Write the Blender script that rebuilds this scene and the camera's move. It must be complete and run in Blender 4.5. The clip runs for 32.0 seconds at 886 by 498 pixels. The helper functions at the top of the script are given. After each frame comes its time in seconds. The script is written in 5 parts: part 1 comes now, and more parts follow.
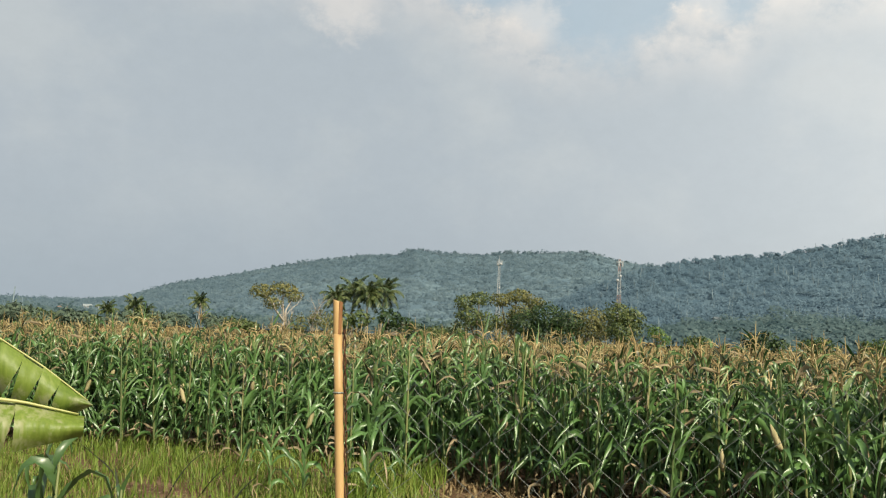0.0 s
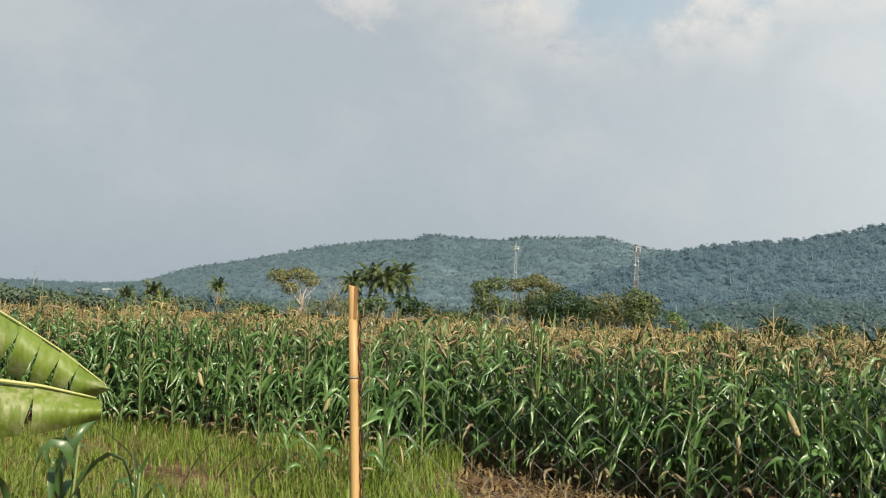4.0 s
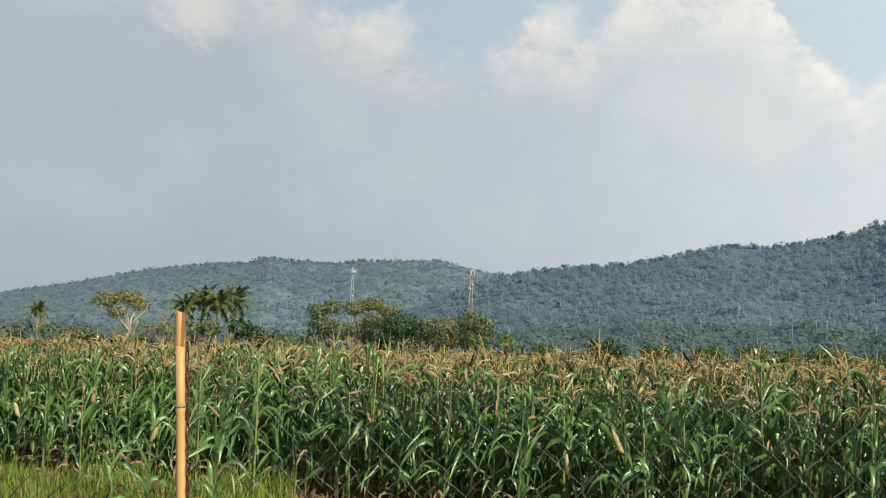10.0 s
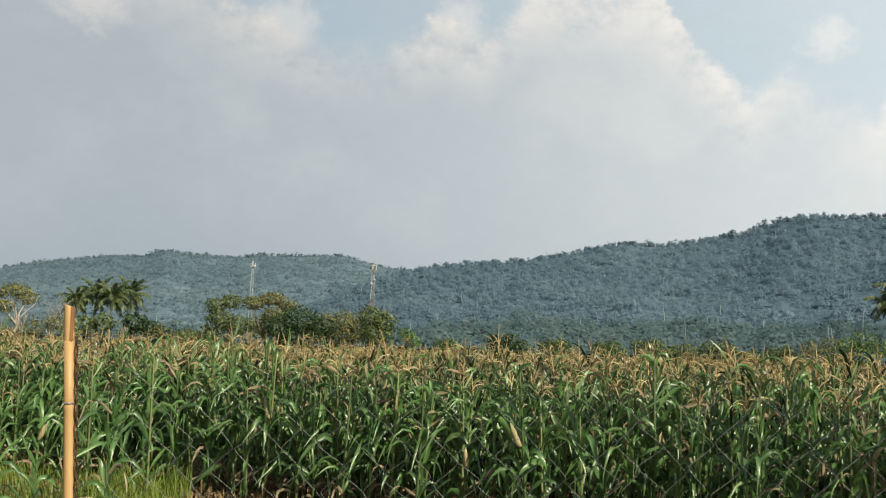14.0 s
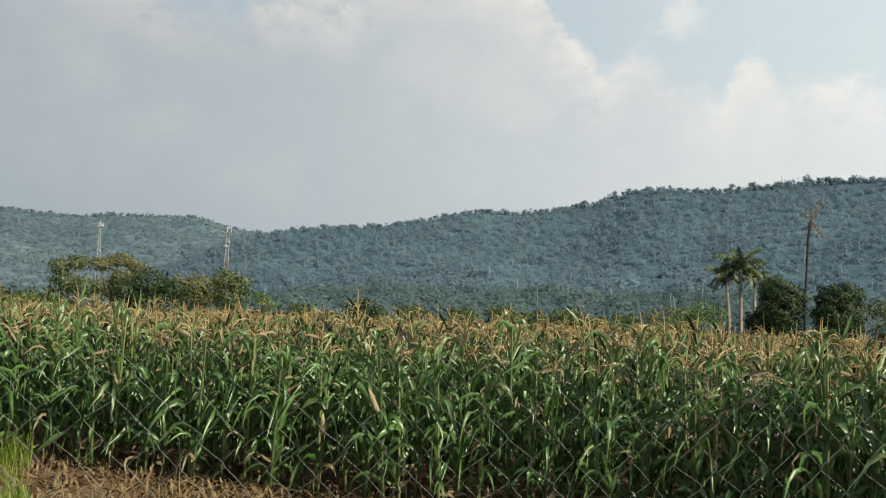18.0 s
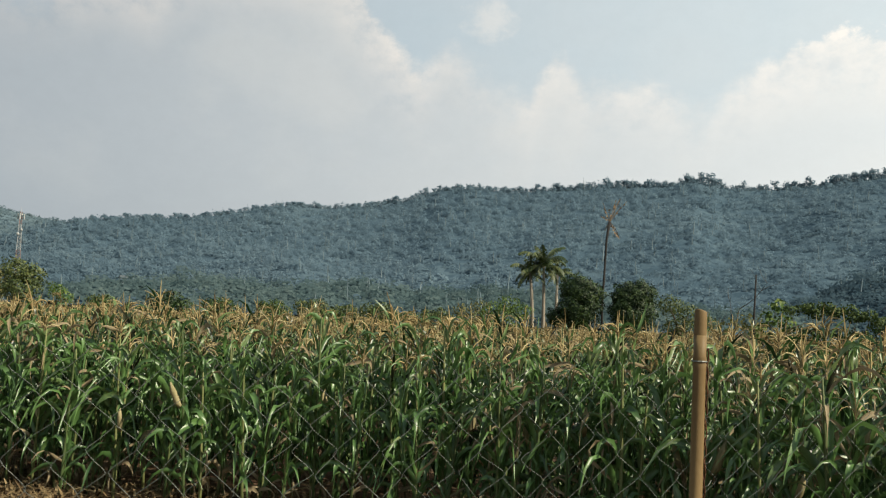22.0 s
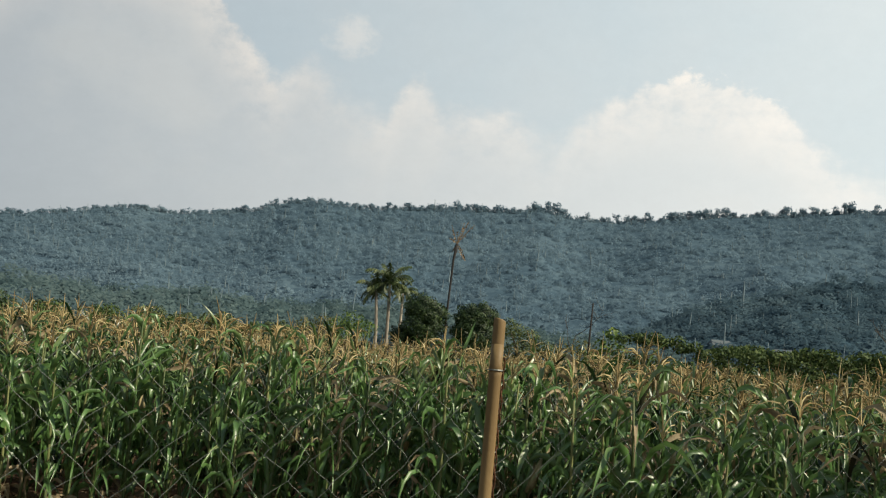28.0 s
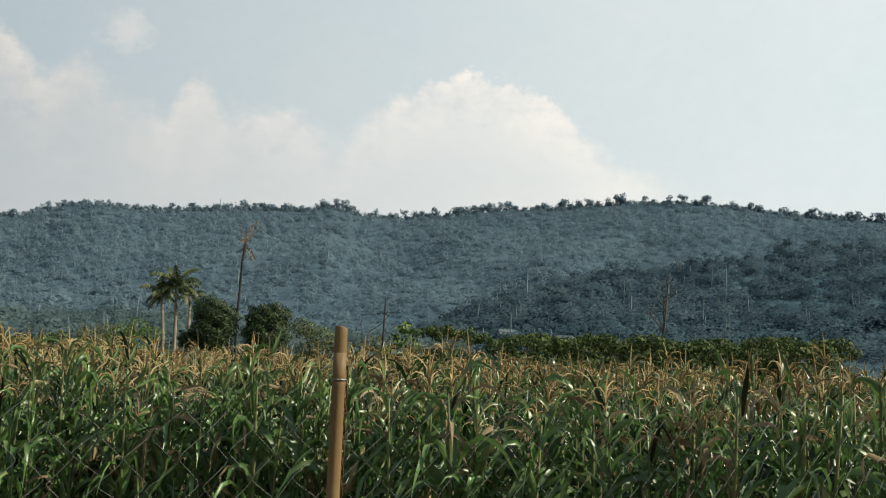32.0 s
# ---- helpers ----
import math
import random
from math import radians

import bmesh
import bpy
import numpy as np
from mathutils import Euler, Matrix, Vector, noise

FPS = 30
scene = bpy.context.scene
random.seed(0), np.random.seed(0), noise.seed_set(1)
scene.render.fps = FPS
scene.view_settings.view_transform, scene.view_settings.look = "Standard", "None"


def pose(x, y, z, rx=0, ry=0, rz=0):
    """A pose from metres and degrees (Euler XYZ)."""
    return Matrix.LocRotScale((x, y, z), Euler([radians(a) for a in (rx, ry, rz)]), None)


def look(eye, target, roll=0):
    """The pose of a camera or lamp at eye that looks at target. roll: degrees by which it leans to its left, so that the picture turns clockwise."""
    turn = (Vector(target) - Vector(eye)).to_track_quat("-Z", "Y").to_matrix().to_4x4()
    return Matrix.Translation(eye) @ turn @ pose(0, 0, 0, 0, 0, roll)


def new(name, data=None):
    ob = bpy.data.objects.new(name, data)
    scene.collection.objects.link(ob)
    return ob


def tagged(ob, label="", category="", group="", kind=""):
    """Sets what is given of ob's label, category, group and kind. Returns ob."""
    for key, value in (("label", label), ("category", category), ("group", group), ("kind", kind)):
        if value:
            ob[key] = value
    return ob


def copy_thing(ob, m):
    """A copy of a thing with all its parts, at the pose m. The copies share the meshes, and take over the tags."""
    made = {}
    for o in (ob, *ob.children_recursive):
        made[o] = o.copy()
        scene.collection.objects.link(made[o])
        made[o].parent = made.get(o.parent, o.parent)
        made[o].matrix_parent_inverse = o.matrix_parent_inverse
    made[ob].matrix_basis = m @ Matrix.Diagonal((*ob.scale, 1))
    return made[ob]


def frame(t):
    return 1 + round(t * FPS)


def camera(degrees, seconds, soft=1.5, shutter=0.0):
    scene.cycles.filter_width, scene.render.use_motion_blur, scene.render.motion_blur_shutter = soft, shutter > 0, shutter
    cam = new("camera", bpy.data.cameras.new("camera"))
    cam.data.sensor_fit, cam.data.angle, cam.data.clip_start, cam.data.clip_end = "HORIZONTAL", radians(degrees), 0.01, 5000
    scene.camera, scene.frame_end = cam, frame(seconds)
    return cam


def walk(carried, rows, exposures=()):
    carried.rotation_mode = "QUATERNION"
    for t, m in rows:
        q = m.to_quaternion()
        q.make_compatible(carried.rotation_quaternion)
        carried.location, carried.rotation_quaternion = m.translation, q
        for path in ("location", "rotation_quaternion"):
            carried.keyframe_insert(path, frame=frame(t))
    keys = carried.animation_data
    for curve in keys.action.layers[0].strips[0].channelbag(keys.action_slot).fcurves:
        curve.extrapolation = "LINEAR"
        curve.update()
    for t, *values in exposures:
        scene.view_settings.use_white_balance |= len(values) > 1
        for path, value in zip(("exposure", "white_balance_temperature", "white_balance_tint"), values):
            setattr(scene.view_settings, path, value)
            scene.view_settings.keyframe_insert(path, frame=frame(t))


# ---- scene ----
EYE = 1.55
cam = camera(47.74, 32.0, soft=1.2)
PATH = [
    (0.0, pose(-0.044, -0.061, 1.554, 94.823, -2.283, -0.032)),
    (0.5, pose(-0.045, -0.055, 1.554, 94.705, -2.347, 0.345)),
    (1.0, pose(-0.046, -0.053, 1.555, 94.627, -2.384, 0.949)),
    (1.5, pose(-0.045, -0.053, 1.554, 94.553, -2.300, 1.926)),
    (2.0, pose(-0.044, -0.056, 1.554, 94.580, -2.233, 2.348)),
    (2.5, pose(-0.043, -0.055, 1.554, 94.560, -2.283, 2.484)),
    (3.0, pose(-0.041, -0.063, 1.556, 94.519, -2.391, 2.222)),
    (3.5, pose(-0.041, -0.059, 1.554, 94.270, -2.275, 1.926)),
    (4.0, pose(-0.039, -0.059, 1.555, 93.931, -2.420, 0.927)),
    (4.5, pose(-0.040, -0.056, 1.554, 93.935, -2.565, 0.242)),
    (6.5, pose(-0.041, -0.052, 1.554, 94.001, -2.246, -0.475)),
    (7.0, pose(-0.040, -0.056, 1.555, 94.013, -2.248, -0.814)),
    (7.5, pose(-0.040, -0.058, 1.553, 94.078, -2.258, -1.468)),
    (8.0, pose(-0.038, -0.058, 1.556, 94.195, -2.234, -3.080)),
    (8.5, pose(-0.037, -0.058, 1.559, 94.387, -2.225, -4.217)),
    (9.0, pose(-0.034, -0.060, 1.559, 94.901, -1.899, -6.032)),
    (9.5, pose(-0.032, -0.064, 1.562, 95.188, -1.815, -7.079)),
    (10.0, pose(-0.029, -0.067, 1.561, 95.606, -1.894, -8.397)),
    (10.5, pose(-0.027, -0.075, 1.563, 95.757, -1.833, -9.326)),
    (11.0, pose(-0.026, -0.064, 1.561, 95.726, -1.813, -10.113)),
    (11.5, pose(-0.025, -0.070, 1.562, 95.606, -1.780, -10.956)),
    (12.0, pose(-0.024, -0.062, 1.564, 95.584, -1.733, -11.540)),
    (12.5, pose(-0.024, -0.063, 1.563, 95.552, -1.669, -12.085)),
    (13.0, pose(-0.022, -0.063, 1.563, 95.379, -1.766, -13.027)),
    (13.5, pose(-0.022, -0.066, 1.561, 95.506, -1.821, -13.555)),
    (15.5, pose(-0.025, -0.030, 1.562, 95.115, -2.303, -16.702)),
    (16.0, pose(-0.026, -0.020, 1.563, 94.723, -2.496, -18.004)),
    (16.5, pose(-0.027, -0.010, 1.563, 94.510, -2.431, -18.855)),
    (17.0, pose(-0.028, 0.000, 1.563, 94.334, -2.455, -19.799)),
    (17.5, pose(-0.029, 0.010, 1.563, 93.912, -2.539, -21.260)),
    (18.0, pose(-0.030, 0.018, 1.562, 93.822, -2.389, -22.236)),
    (18.5, pose(-0.030, 0.027, 1.561, 93.811, -2.406, -23.150)),
    (19.0, pose(-0.031, 0.035, 1.560, 93.625, -2.350, -24.627)),
    (19.5, pose(-0.027, 0.039, 1.557, 93.588, -2.367, -25.591)),
    (20.0, pose(-0.023, 0.042, 1.558, 93.663, -2.337, -27.214)),
    (20.5, pose(-0.024, 0.041, 1.556, 93.851, -2.427, -28.439)),
    (21.0, pose(-0.020, 0.044, 1.553, 94.086, -2.640, -30.702)),
    (21.5, pose(-0.007, 0.056, 1.549, 94.139, -2.781, -31.922)),
    (22.0, pose(0.000, 0.062, 1.547, 93.974, -2.738, -33.065)),
    (22.5, pose(0.004, 0.059, 1.547, 94.109, -3.049, -34.822)),
    (23.0, pose(0.017, 0.062, 1.544, 94.276, -3.150, -35.524)),
    (23.5, pose(0.023, 0.059, 1.546, 94.630, -3.354, -36.148)),
    (24.0, pose(0.035, 0.055, 1.541, 95.359, -3.753, -37.196)),
    (24.5, pose(0.037, 0.043, 1.539, 95.376, -4.131, -37.252)),
    (26.5, pose(0.095, 0.022, 1.521, 95.340, -4.497, -38.457)),
    (27.0, pose(0.102, 0.018, 1.518, 95.313, -4.617, -39.034)),
    (27.5, pose(0.119, 0.030, 1.517, 95.183, -5.356, -40.862)),
    (28.0, pose(0.121, 0.031, 1.517, 95.574, -5.323, -41.971)),
    (28.5, pose(0.134, 0.045, 1.516, 95.530, -4.869, -42.640)),
    (29.0, pose(0.132, 0.048, 1.517, 95.368, -3.991, -43.558)),
    (29.5, pose(0.133, 0.059, 1.516, 95.614, -3.847, -45.200)),
    (30.0, pose(0.117, 0.069, 1.518, 96.314, -3.713, -47.963)),
    (30.5, pose(0.115, 0.089, 1.520, 96.422, -3.351, -49.251)),
    (31.0, pose(0.100, 0.105, 1.523, 95.971, -2.859, -49.930)),
    (31.5, pose(0.092, 0.132, 1.531, 95.987, -2.647, -51.540)),
    (32.0, pose(0.076, 0.158, 1.534, 96.205, -2.364, -53.750)),
]
EXPOSURES = [(0.0, 0.857), (8.0, 0.857), (13.0, 0.797), (19.0, 0.687), (24.0, 0.59), (32.0, 0.50)]
walk(cam, PATH, EXPOSURES)

# ---- light ----
SUN_AZ, SUN_EL = 152.0, 39.0


def az_dir(az, el=0.0):
    """Unit direction for a bearing (degrees to the right of +y) and an elevation."""
    a, e = radians(az), radians(el)
    return Vector((math.sin(a) * math.cos(e), math.cos(a) * math.cos(e), math.sin(e)))


def polar(az, dist, z=0.0):
    a = radians(az)
    return Vector((math.sin(a) * dist, math.cos(a) * dist, z))


def fall(r):
    """The field falls gently away past the front rows."""
    return -0.011 * min(max(r - 12.0, 0.0), 80.0)


sun_data = bpy.data.lights.new("sun", "SUN")
sun_data.energy, sun_data.angle, sun_data.color = 5.0, radians(0.8), (1.0, 0.89, 0.70)
sun = new("sun", sun_data)
sun.matrix_world = look(az_dir(SUN_AZ, SUN_EL) * 100, (0, 0, 0))


class Nodes:
    """Short hand for building a node tree."""

    def __init__(self, tree):
        self.tree = tree
        tree.nodes.clear()

    def add(self, kind, **props):
        n = self.tree.nodes.new(kind)
        for k, v in props.items():
            if k == "operation":
                n.operation = v
            elif k == "blend_type":
                n.blend_type = v
            elif k == "data_type":
                n.data_type = v
        return n

    def put(self, value, socket):
        if hasattr(value, "is_output"):
            self.tree.links.new(value, socket)
        else:
            socket.default_value = value

    def math(self, op, a, b=0.0, c=0.0, clamp=False):
        n = self.add("ShaderNodeMath", operation=op)
        n.use_clamp = clamp
        for v, s in zip((a, b, c), n.inputs):
            self.put(v, s)
        return n.outputs[0]

    def mix(self, f, a, b, blend="MIX"):
        n = self.add("ShaderNodeMix", data_type="RGBA", blend_type=blend)
        self.put(f, n.inputs["Factor"])
        for v, s in ((a, n.inputs[6]), (b, n.inputs[7])):
            self.put((*v, 1.0) if isinstance(v, tuple) and len(v) == 3 else v, s)
        return n.outputs[2]

    def noise(self, vec, scale, detail=4.0, rough=0.55):
        n = self.add("ShaderNodeTexNoise")
        if vec is not None:
            self.put(vec, n.inputs["Vector"])
        n.inputs["Scale"].default_value = scale
        n.inputs["Detail"].default_value = detail
        n.inputs["Roughness"].default_value = rough
        return n.outputs["Fac"]

    def ramp(self, f, stops, mode="LINEAR"):
        n = self.add("ShaderNodeValToRGB")
        n.color_ramp.interpolation = mode
        e = n.color_ramp.elements
        while len(e) < len(stops):
            e.new(0.5)
        for el, (p, c) in zip(e, stops):
            el.position = p
            el.color = (*c, 1.0) if isinstance(c, tuple) else (c, c, c, 1.0)
        self.put(f, n.inputs[0])
        return n.outputs[0]

    def step(self, lo, hi, v):
        n = self.add("ShaderNodeMapRange")
        n.interpolation_type = "SMOOTHSTEP"
        for x, s in ((v, 0), (lo, 1), (hi, 2), (0.0, 3), (1.0, 4)):
            self.put(x, n.inputs[s])
        return n.outputs[0]


world = bpy.data.worlds.new("hazy_sky")
scene.world = world
world.use_nodes = True
W = Nodes(world.node_tree)
way = W.add("ShaderNodeTexCoord").outputs["Generated"]
xyz = W.add("ShaderNodeSeparateXYZ")
W.put(way, xyz.inputs[0])
bearing = W.math("MULTIPLY", W.math("ARCTAN2", xyz.outputs[0], xyz.outputs[1]), 57.2958)
height = W.math("MULTIPLY", W.math("ARCSINE", xyz.outputs[2]), 57.2958)
sky = W.add("ShaderNodeTexSky")
sky.sky_type, sky.sun_disc = "NISHITA", False
sky.sun_elevation, sky.sun_rotation = radians(SUN_EL), radians(SUN_AZ)
sky.dust_density, sky.air_density = 4.0, 1.2
flat_way = W.add("ShaderNodeCombineXYZ")
W.put(bearing, flat_way.inputs[0])
W.put(W.math("MULTIPLY", height, 1.25), flat_way.inputs[1])
flat_way = flat_way.outputs[0]
billow = W.math("SUBTRACT", W.noise(flat_way, 0.30, 9.0, 0.60), 0.5)
curl = W.math("SUBTRACT", W.noise(flat_way, 1.1, 6.0, 0.6), 0.5)
wisp = W.noise(flat_way, 0.09, 6.0, 0.55)
# bearing from -40 to 120 degrees against the height of the cloud tops, in parts of 25 degrees
tops = [(-40, 23), (-12, 22), (-2, 21), (2, 19), (3.6, 18.6), (6, 17.4), (9.5, 17.2), (13.5, 18.9), (16, 18), (18.5, 20.5), (25.5, 20.5),
        (28, 17.4), (31, 14.2), (32.8, 16.4), (34, 15.2), (37.5, 13.4), (39, 16.0), (40.6, 14.4), (44.8, 14.2), (47.4, 12.8), (49.5, 14.6),
        (52.0, 15.7), (54.0, 16.0), (57.6, 15.8), (60.2, 14.4), (62.8, 11.8), (66, 11.2), (72, 9), (85, 7), (120, 7)]
top = W.math("MULTIPLY", W.ramp(W.math("DIVIDE", W.math("ADD", bearing, 40.0), 160.0), [((a + 40) / 160, h / 25) for a, h in tops]), 25.0)
depth = W.math("SUBTRACT", W.math("ADD", top, W.math("ADD", W.math("MULTIPLY", billow, 2.6), W.math("MULTIPLY", curl, 1.7))), height)
# where the cloud tops are crisp and sunlit, by bearing
crisp = W.ramp(W.math("DIVIDE", W.math("ADD", bearing, 40.0), 160.0), [((a + 40) / 160, c) for a, c in (
    (-40, 0.2), (-8, 0.5), (-3, 0.75), (0, 0.5), (2, 0.8), (5, 0.8), (7, 0.35), (10, 0.35), (13, 0.95), (15, 0.9), (17, 0.6), (20, 0.9), (27, 1.0), (30, 0.75),
    (32.5, 0.5), (36, 0.3), (38.5, 0.75), (41, 0.5), (45, 0.7), (47, 0.2), (50, 0.8), (53, 1.0), (60, 1.0), (64, 0.6), (68, 0.1), (90, 0.0))])
soft = W.math("SUBTRACT", 4.5, W.math("MULTIPLY", crisp, 4.1))
cloud = W.step(-0.2, soft, depth)
# small clouds of their own: bearing, height, size
puffs = 0.0
for p_az, p_h, p_r in ((35.0, 16.9, 1.5), (14.3, 18.4, 1.6), (4.4, 17.8, 1.9), (-6.6, 18.0, 2.4)):
    dx = W.math("DIVIDE", W.math("SUBTRACT", bearing, p_az), p_r)
    dy = W.math("DIVIDE", W.math("SUBTRACT", height, p_h), p_r * 0.8)
    away = W.math("SQRT", W.math("ADD", W.math("MULTIPLY", dx, dx), W.math("MULTIPLY", dy, dy)))
    away = W.math("ADD", away, W.math("ADD", W.math("MULTIPLY", curl, 1.5), W.math("MULTIPLY", billow, 1.2)))
    puffs = W.math("MAXIMUM", puffs, W.step(1.25, 0.25, away))
rim = W.math("MULTIPLY", W.step(5.6, 0.0, depth), crisp)
off_sun = W.math("ABSOLUTE", W.math("SUBTRACT", bearing, SUN_AZ - 38.0))
off_sun = W.math("MINIMUM", off_sun, W.math("SUBTRACT", 360.0, off_sun))
near_sun = W.step(122.0, 22.0, off_sun)
low = W.step(10.0, -1.0, height)
haze = W.mix(near_sun, (4.18, 4.70, 5.10), (10.4, 10.7, 10.3))
haze = W.mix(W.math("MULTIPLY", low, 0.75), haze, W.mix(near_sun, (3.3, 3.9, 4.35), (11.5, 11.2, 10.0)))
blue = W.mix(0.80, sky.outputs[0], W.mix(near_sun, (4.3, 5.5, 6.3), (9.7, 11.1, 11.2)))
puff = W.math("MULTIPLY", W.step(0.44, 0.66, wisp), W.step(2.0, 12.0, height))
inner = W.mix(W.math("MULTIPLY", puff, 0.55), haze, W.mix(near_sun, (5.3, 5.65, 5.7), (11.3, 11.1, 10.4)))
lit = W.mix(near_sun, (8.3, 7.7, 7.0), (12.4, 11.9, 10.9))
shade = W.mix(W.math("MULTIPLY", rim, W.math("ADD", 0.55, W.math("ADD", W.math("MULTIPLY", billow, 3.0), W.math("MULTIPLY", curl, 1.6))), 0.0, True), inner, lit)
veil = W.mix(W.math("MULTIPLY", wisp, 0.85), blue, haze)
air = W.mix(W.math("MULTIPLY", puffs, 0.42), W.mix(cloud, veil, shade), lit)
zenith = W.step(24.0, 62.0, height)
air = W.mix(W.math("MULTIPLY", zenith, 0.9), air, W.mix(near_sun, (2.5, 3.4, 4.3), (4.2, 5.1, 5.8)))
mottle = W.math("ADD", 1.0, W.math("MULTIPLY", W.math("SUBTRACT", W.noise(flat_way, 0.8, 9.0, 0.75), 0.5), 0.10))
grade = W.add("ShaderNodeVectorMath", operation="SCALE")
W.put(air, grade.inputs[0])
W.put(mottle, grade.inputs["Scale"])
air = grade.outputs[0]
back = W.add("ShaderNodeBackground")
W.put(air, back.inputs[0])
back.inputs[1].default_value = 0.06
W.put(back.outputs[0], W.add("ShaderNodeOutputWorld").inputs[0])


# ---- materials ----
def surface(name, build, rough=0.6, spec=0.4, bump=None, translucent=0.0):
    """A material: build(n, pos, rnd) gives the colour; pos is the object's own place, rnd a random per piece."""
    m = bpy.data.materials.new(name)
    m.use_nodes = True
    n = Nodes(m.node_tree)
    pos = n.add("ShaderNodeTexCoord").outputs["Object"]
    colour = build(n, pos)
    b = n.add("ShaderNodeBsdfPrincipled")
    n.put(colour, b.inputs["Base Color"])
    n.put(rough, b.inputs["Roughness"])
    n.put(spec, b.inputs["Specular IOR Level"])
    if bump:
        k = n.add("ShaderNodeBump")
        k.inputs["Strength"].default_value = bump[1]
        k.inputs["Distance"].default_value = bump[2]
        n.put(n.noise(pos, bump[0], 5.0, 0.6), k.inputs["Height"])
        n.put(k.outputs[0], b.inputs["Normal"])
    shader = b.outputs[0]
    if translucent:
        t = n.add("ShaderNodeBsdfTranslucent")
        n.put(colour, t.inputs[0])
        x = n.add("ShaderNodeMixShader")
        x.inputs[0].default_value = translucent
        n.put(shader, x.inputs[1])
        n.put(t.outputs[0], x.inputs[2])
        shader = x.outputs[0]
    n.put(shader, n.add("ShaderNodeOutputMaterial").inputs[0])
    return m


def island(n):
    return n.add("ShaderNodeNewGeometry").outputs["Random Per Island"]


def per_object(n):
    return n.add("ShaderNodeObjectInfo").outputs["Random"]


def leafy(dark, mid, pale, scale=0.12, share=0.5):
    """Foliage: each leaf varies, and so does each patch of the crown."""
    def build(n, pos):
        f = n.math("ADD", n.math("MULTIPLY", island(n), share), n.math("MULTIPLY", n.noise(pos, scale, 3.0), 1.0 - share))
        return n.ramp(f, [(0.15, dark), (0.5, mid), (0.85, pale)])
    return build


def wooded(dark, mid, pale, crown):
    """Far woods: every tree has its own tone; fine leaf grain and broad stands of one kind."""
    def build(n, pos):
        cell = n.add("ShaderNodeTexVoronoi")
        warp = n.add("ShaderNodeVectorMath", operation="ADD")
        n.put(pos, warp.inputs[0])
        wob = n.add("ShaderNodeTexNoise")
        n.put(pos, wob.inputs["Vector"])
        wob.inputs["Scale"].default_value = 0.35
        grow = n.add("ShaderNodeVectorMath", operation="SCALE")
        n.put(wob.outputs["Color"], grow.inputs[0])
        grow.inputs["Scale"].default_value = crown * 0.6
        n.put(grow.outputs[0], warp.inputs[1])
        n.put(warp.outputs[0], cell.inputs["Vector"])
        cell.inputs["Scale"].default_value = 1.0 / crown
        tone = n.add("ShaderNodeSeparateColor")
        n.put(cell.outputs["Color"], tone.inputs[0])
        f = n.math("ADD", n.math("MULTIPLY", tone.outputs[0], 0.45), n.math("MULTIPLY", n.noise(pos, 0.45, 5.0, 0.75), 0.75))
        f = n.math("ADD", f, n.math("ADD", n.math("MULTIPLY", n.noise(pos, 0.018, 3.0), 0.3), n.math("MULTIPLY", n.math("SUBTRACT", n.noise(pos, 0.006, 2.0), 0.5), 0.7)))
        return n.ramp(f, [(0.48, dark), (0.75, mid), (1.0, pale)])
    return build


def streaked(dark, pale, scale, squash=(1, 1, 0.1), rnd=0.25):
    """Fibrous: long streaks along z."""
    def build(n, pos):
        s = n.add("ShaderNodeMapping")
        n.put(pos, s.inputs[0])
        s.inputs["Scale"].default_value = squash
        f = n.math("ADD", n.noise(s.outputs[0], scale, 5.0, 0.6), n.math("MULTIPLY", n.math("SUBTRACT", per_object(n), 0.5), rnd))
        return n.ramp(f, [(0.3, dark), (0.7, pale)])
    return build


def leaf_blade(dark, pale, vein):
    """Corn leaf: fine lengthwise streaks, tone by leaf, yellowing patches."""
    def build(n, pos):
        r = n.math("ADD", n.math("MULTIPLY", per_object(n), 0.5), n.math("MULTIPLY", island(n), 0.5))
        f = n.math("ADD", n.math("MULTIPLY", r, 0.6), n.math("MULTIPLY", n.noise(pos, 7.0, 4.0), 0.5))
        c = n.ramp(f, [(0.2, dark), (0.75, pale)])
        return n.mix(n.step(0.54, 0.70, n.noise(pos, 2.6, 3.0)), c, vein)
    return build


M_CORN = surface("corn_leaf", leaf_blade((0.009, 0.034, 0.010), (0.096, 0.190, 0.053), (0.190, 0.232, 0.092)), 0.37, 0.66, (60, 0.2, 0.01), 0.30)
M_CORN_DRY = surface("corn_leaf_dry", leaf_blade((0.095, 0.070, 0.034), (0.270, 0.225, 0.140), (0.185, 0.138, 0.072)), 0.7, 0.2, (40, 0.4, 0.01), 0.2)
M_CORN_DARK = surface("corn_leaf_near_black", leaf_blade((0.0084, 0.0098, 0.0063), (0.028, 0.035, 0.0154), (0.035, 0.028, 0.014)), 0.7, 0.2, (40, 0.4, 0.01))
M_STALK = surface("corn_stalk", streaked((0.045, 0.070, 0.022), (0.135, 0.150, 0.055), 9.0, rnd=0.5), 0.6, 0.3, (50, 0.3, 0.01))
M_TASSEL = surface("corn_tassel", leafy((0.175, 0.125, 0.056), (0.31, 0.24, 0.115), (0.46, 0.40, 0.225), 0.5, 0.6), 0.8, 0.1, None, 0.25)
M_FIELD = surface("corn_field_leaf", leafy((0.006, 0.020, 0.006), (0.032, 0.078, 0.020), (0.125, 0.190, 0.062), 0.6, 0.85), 0.37, 0.60, None, 0.30)
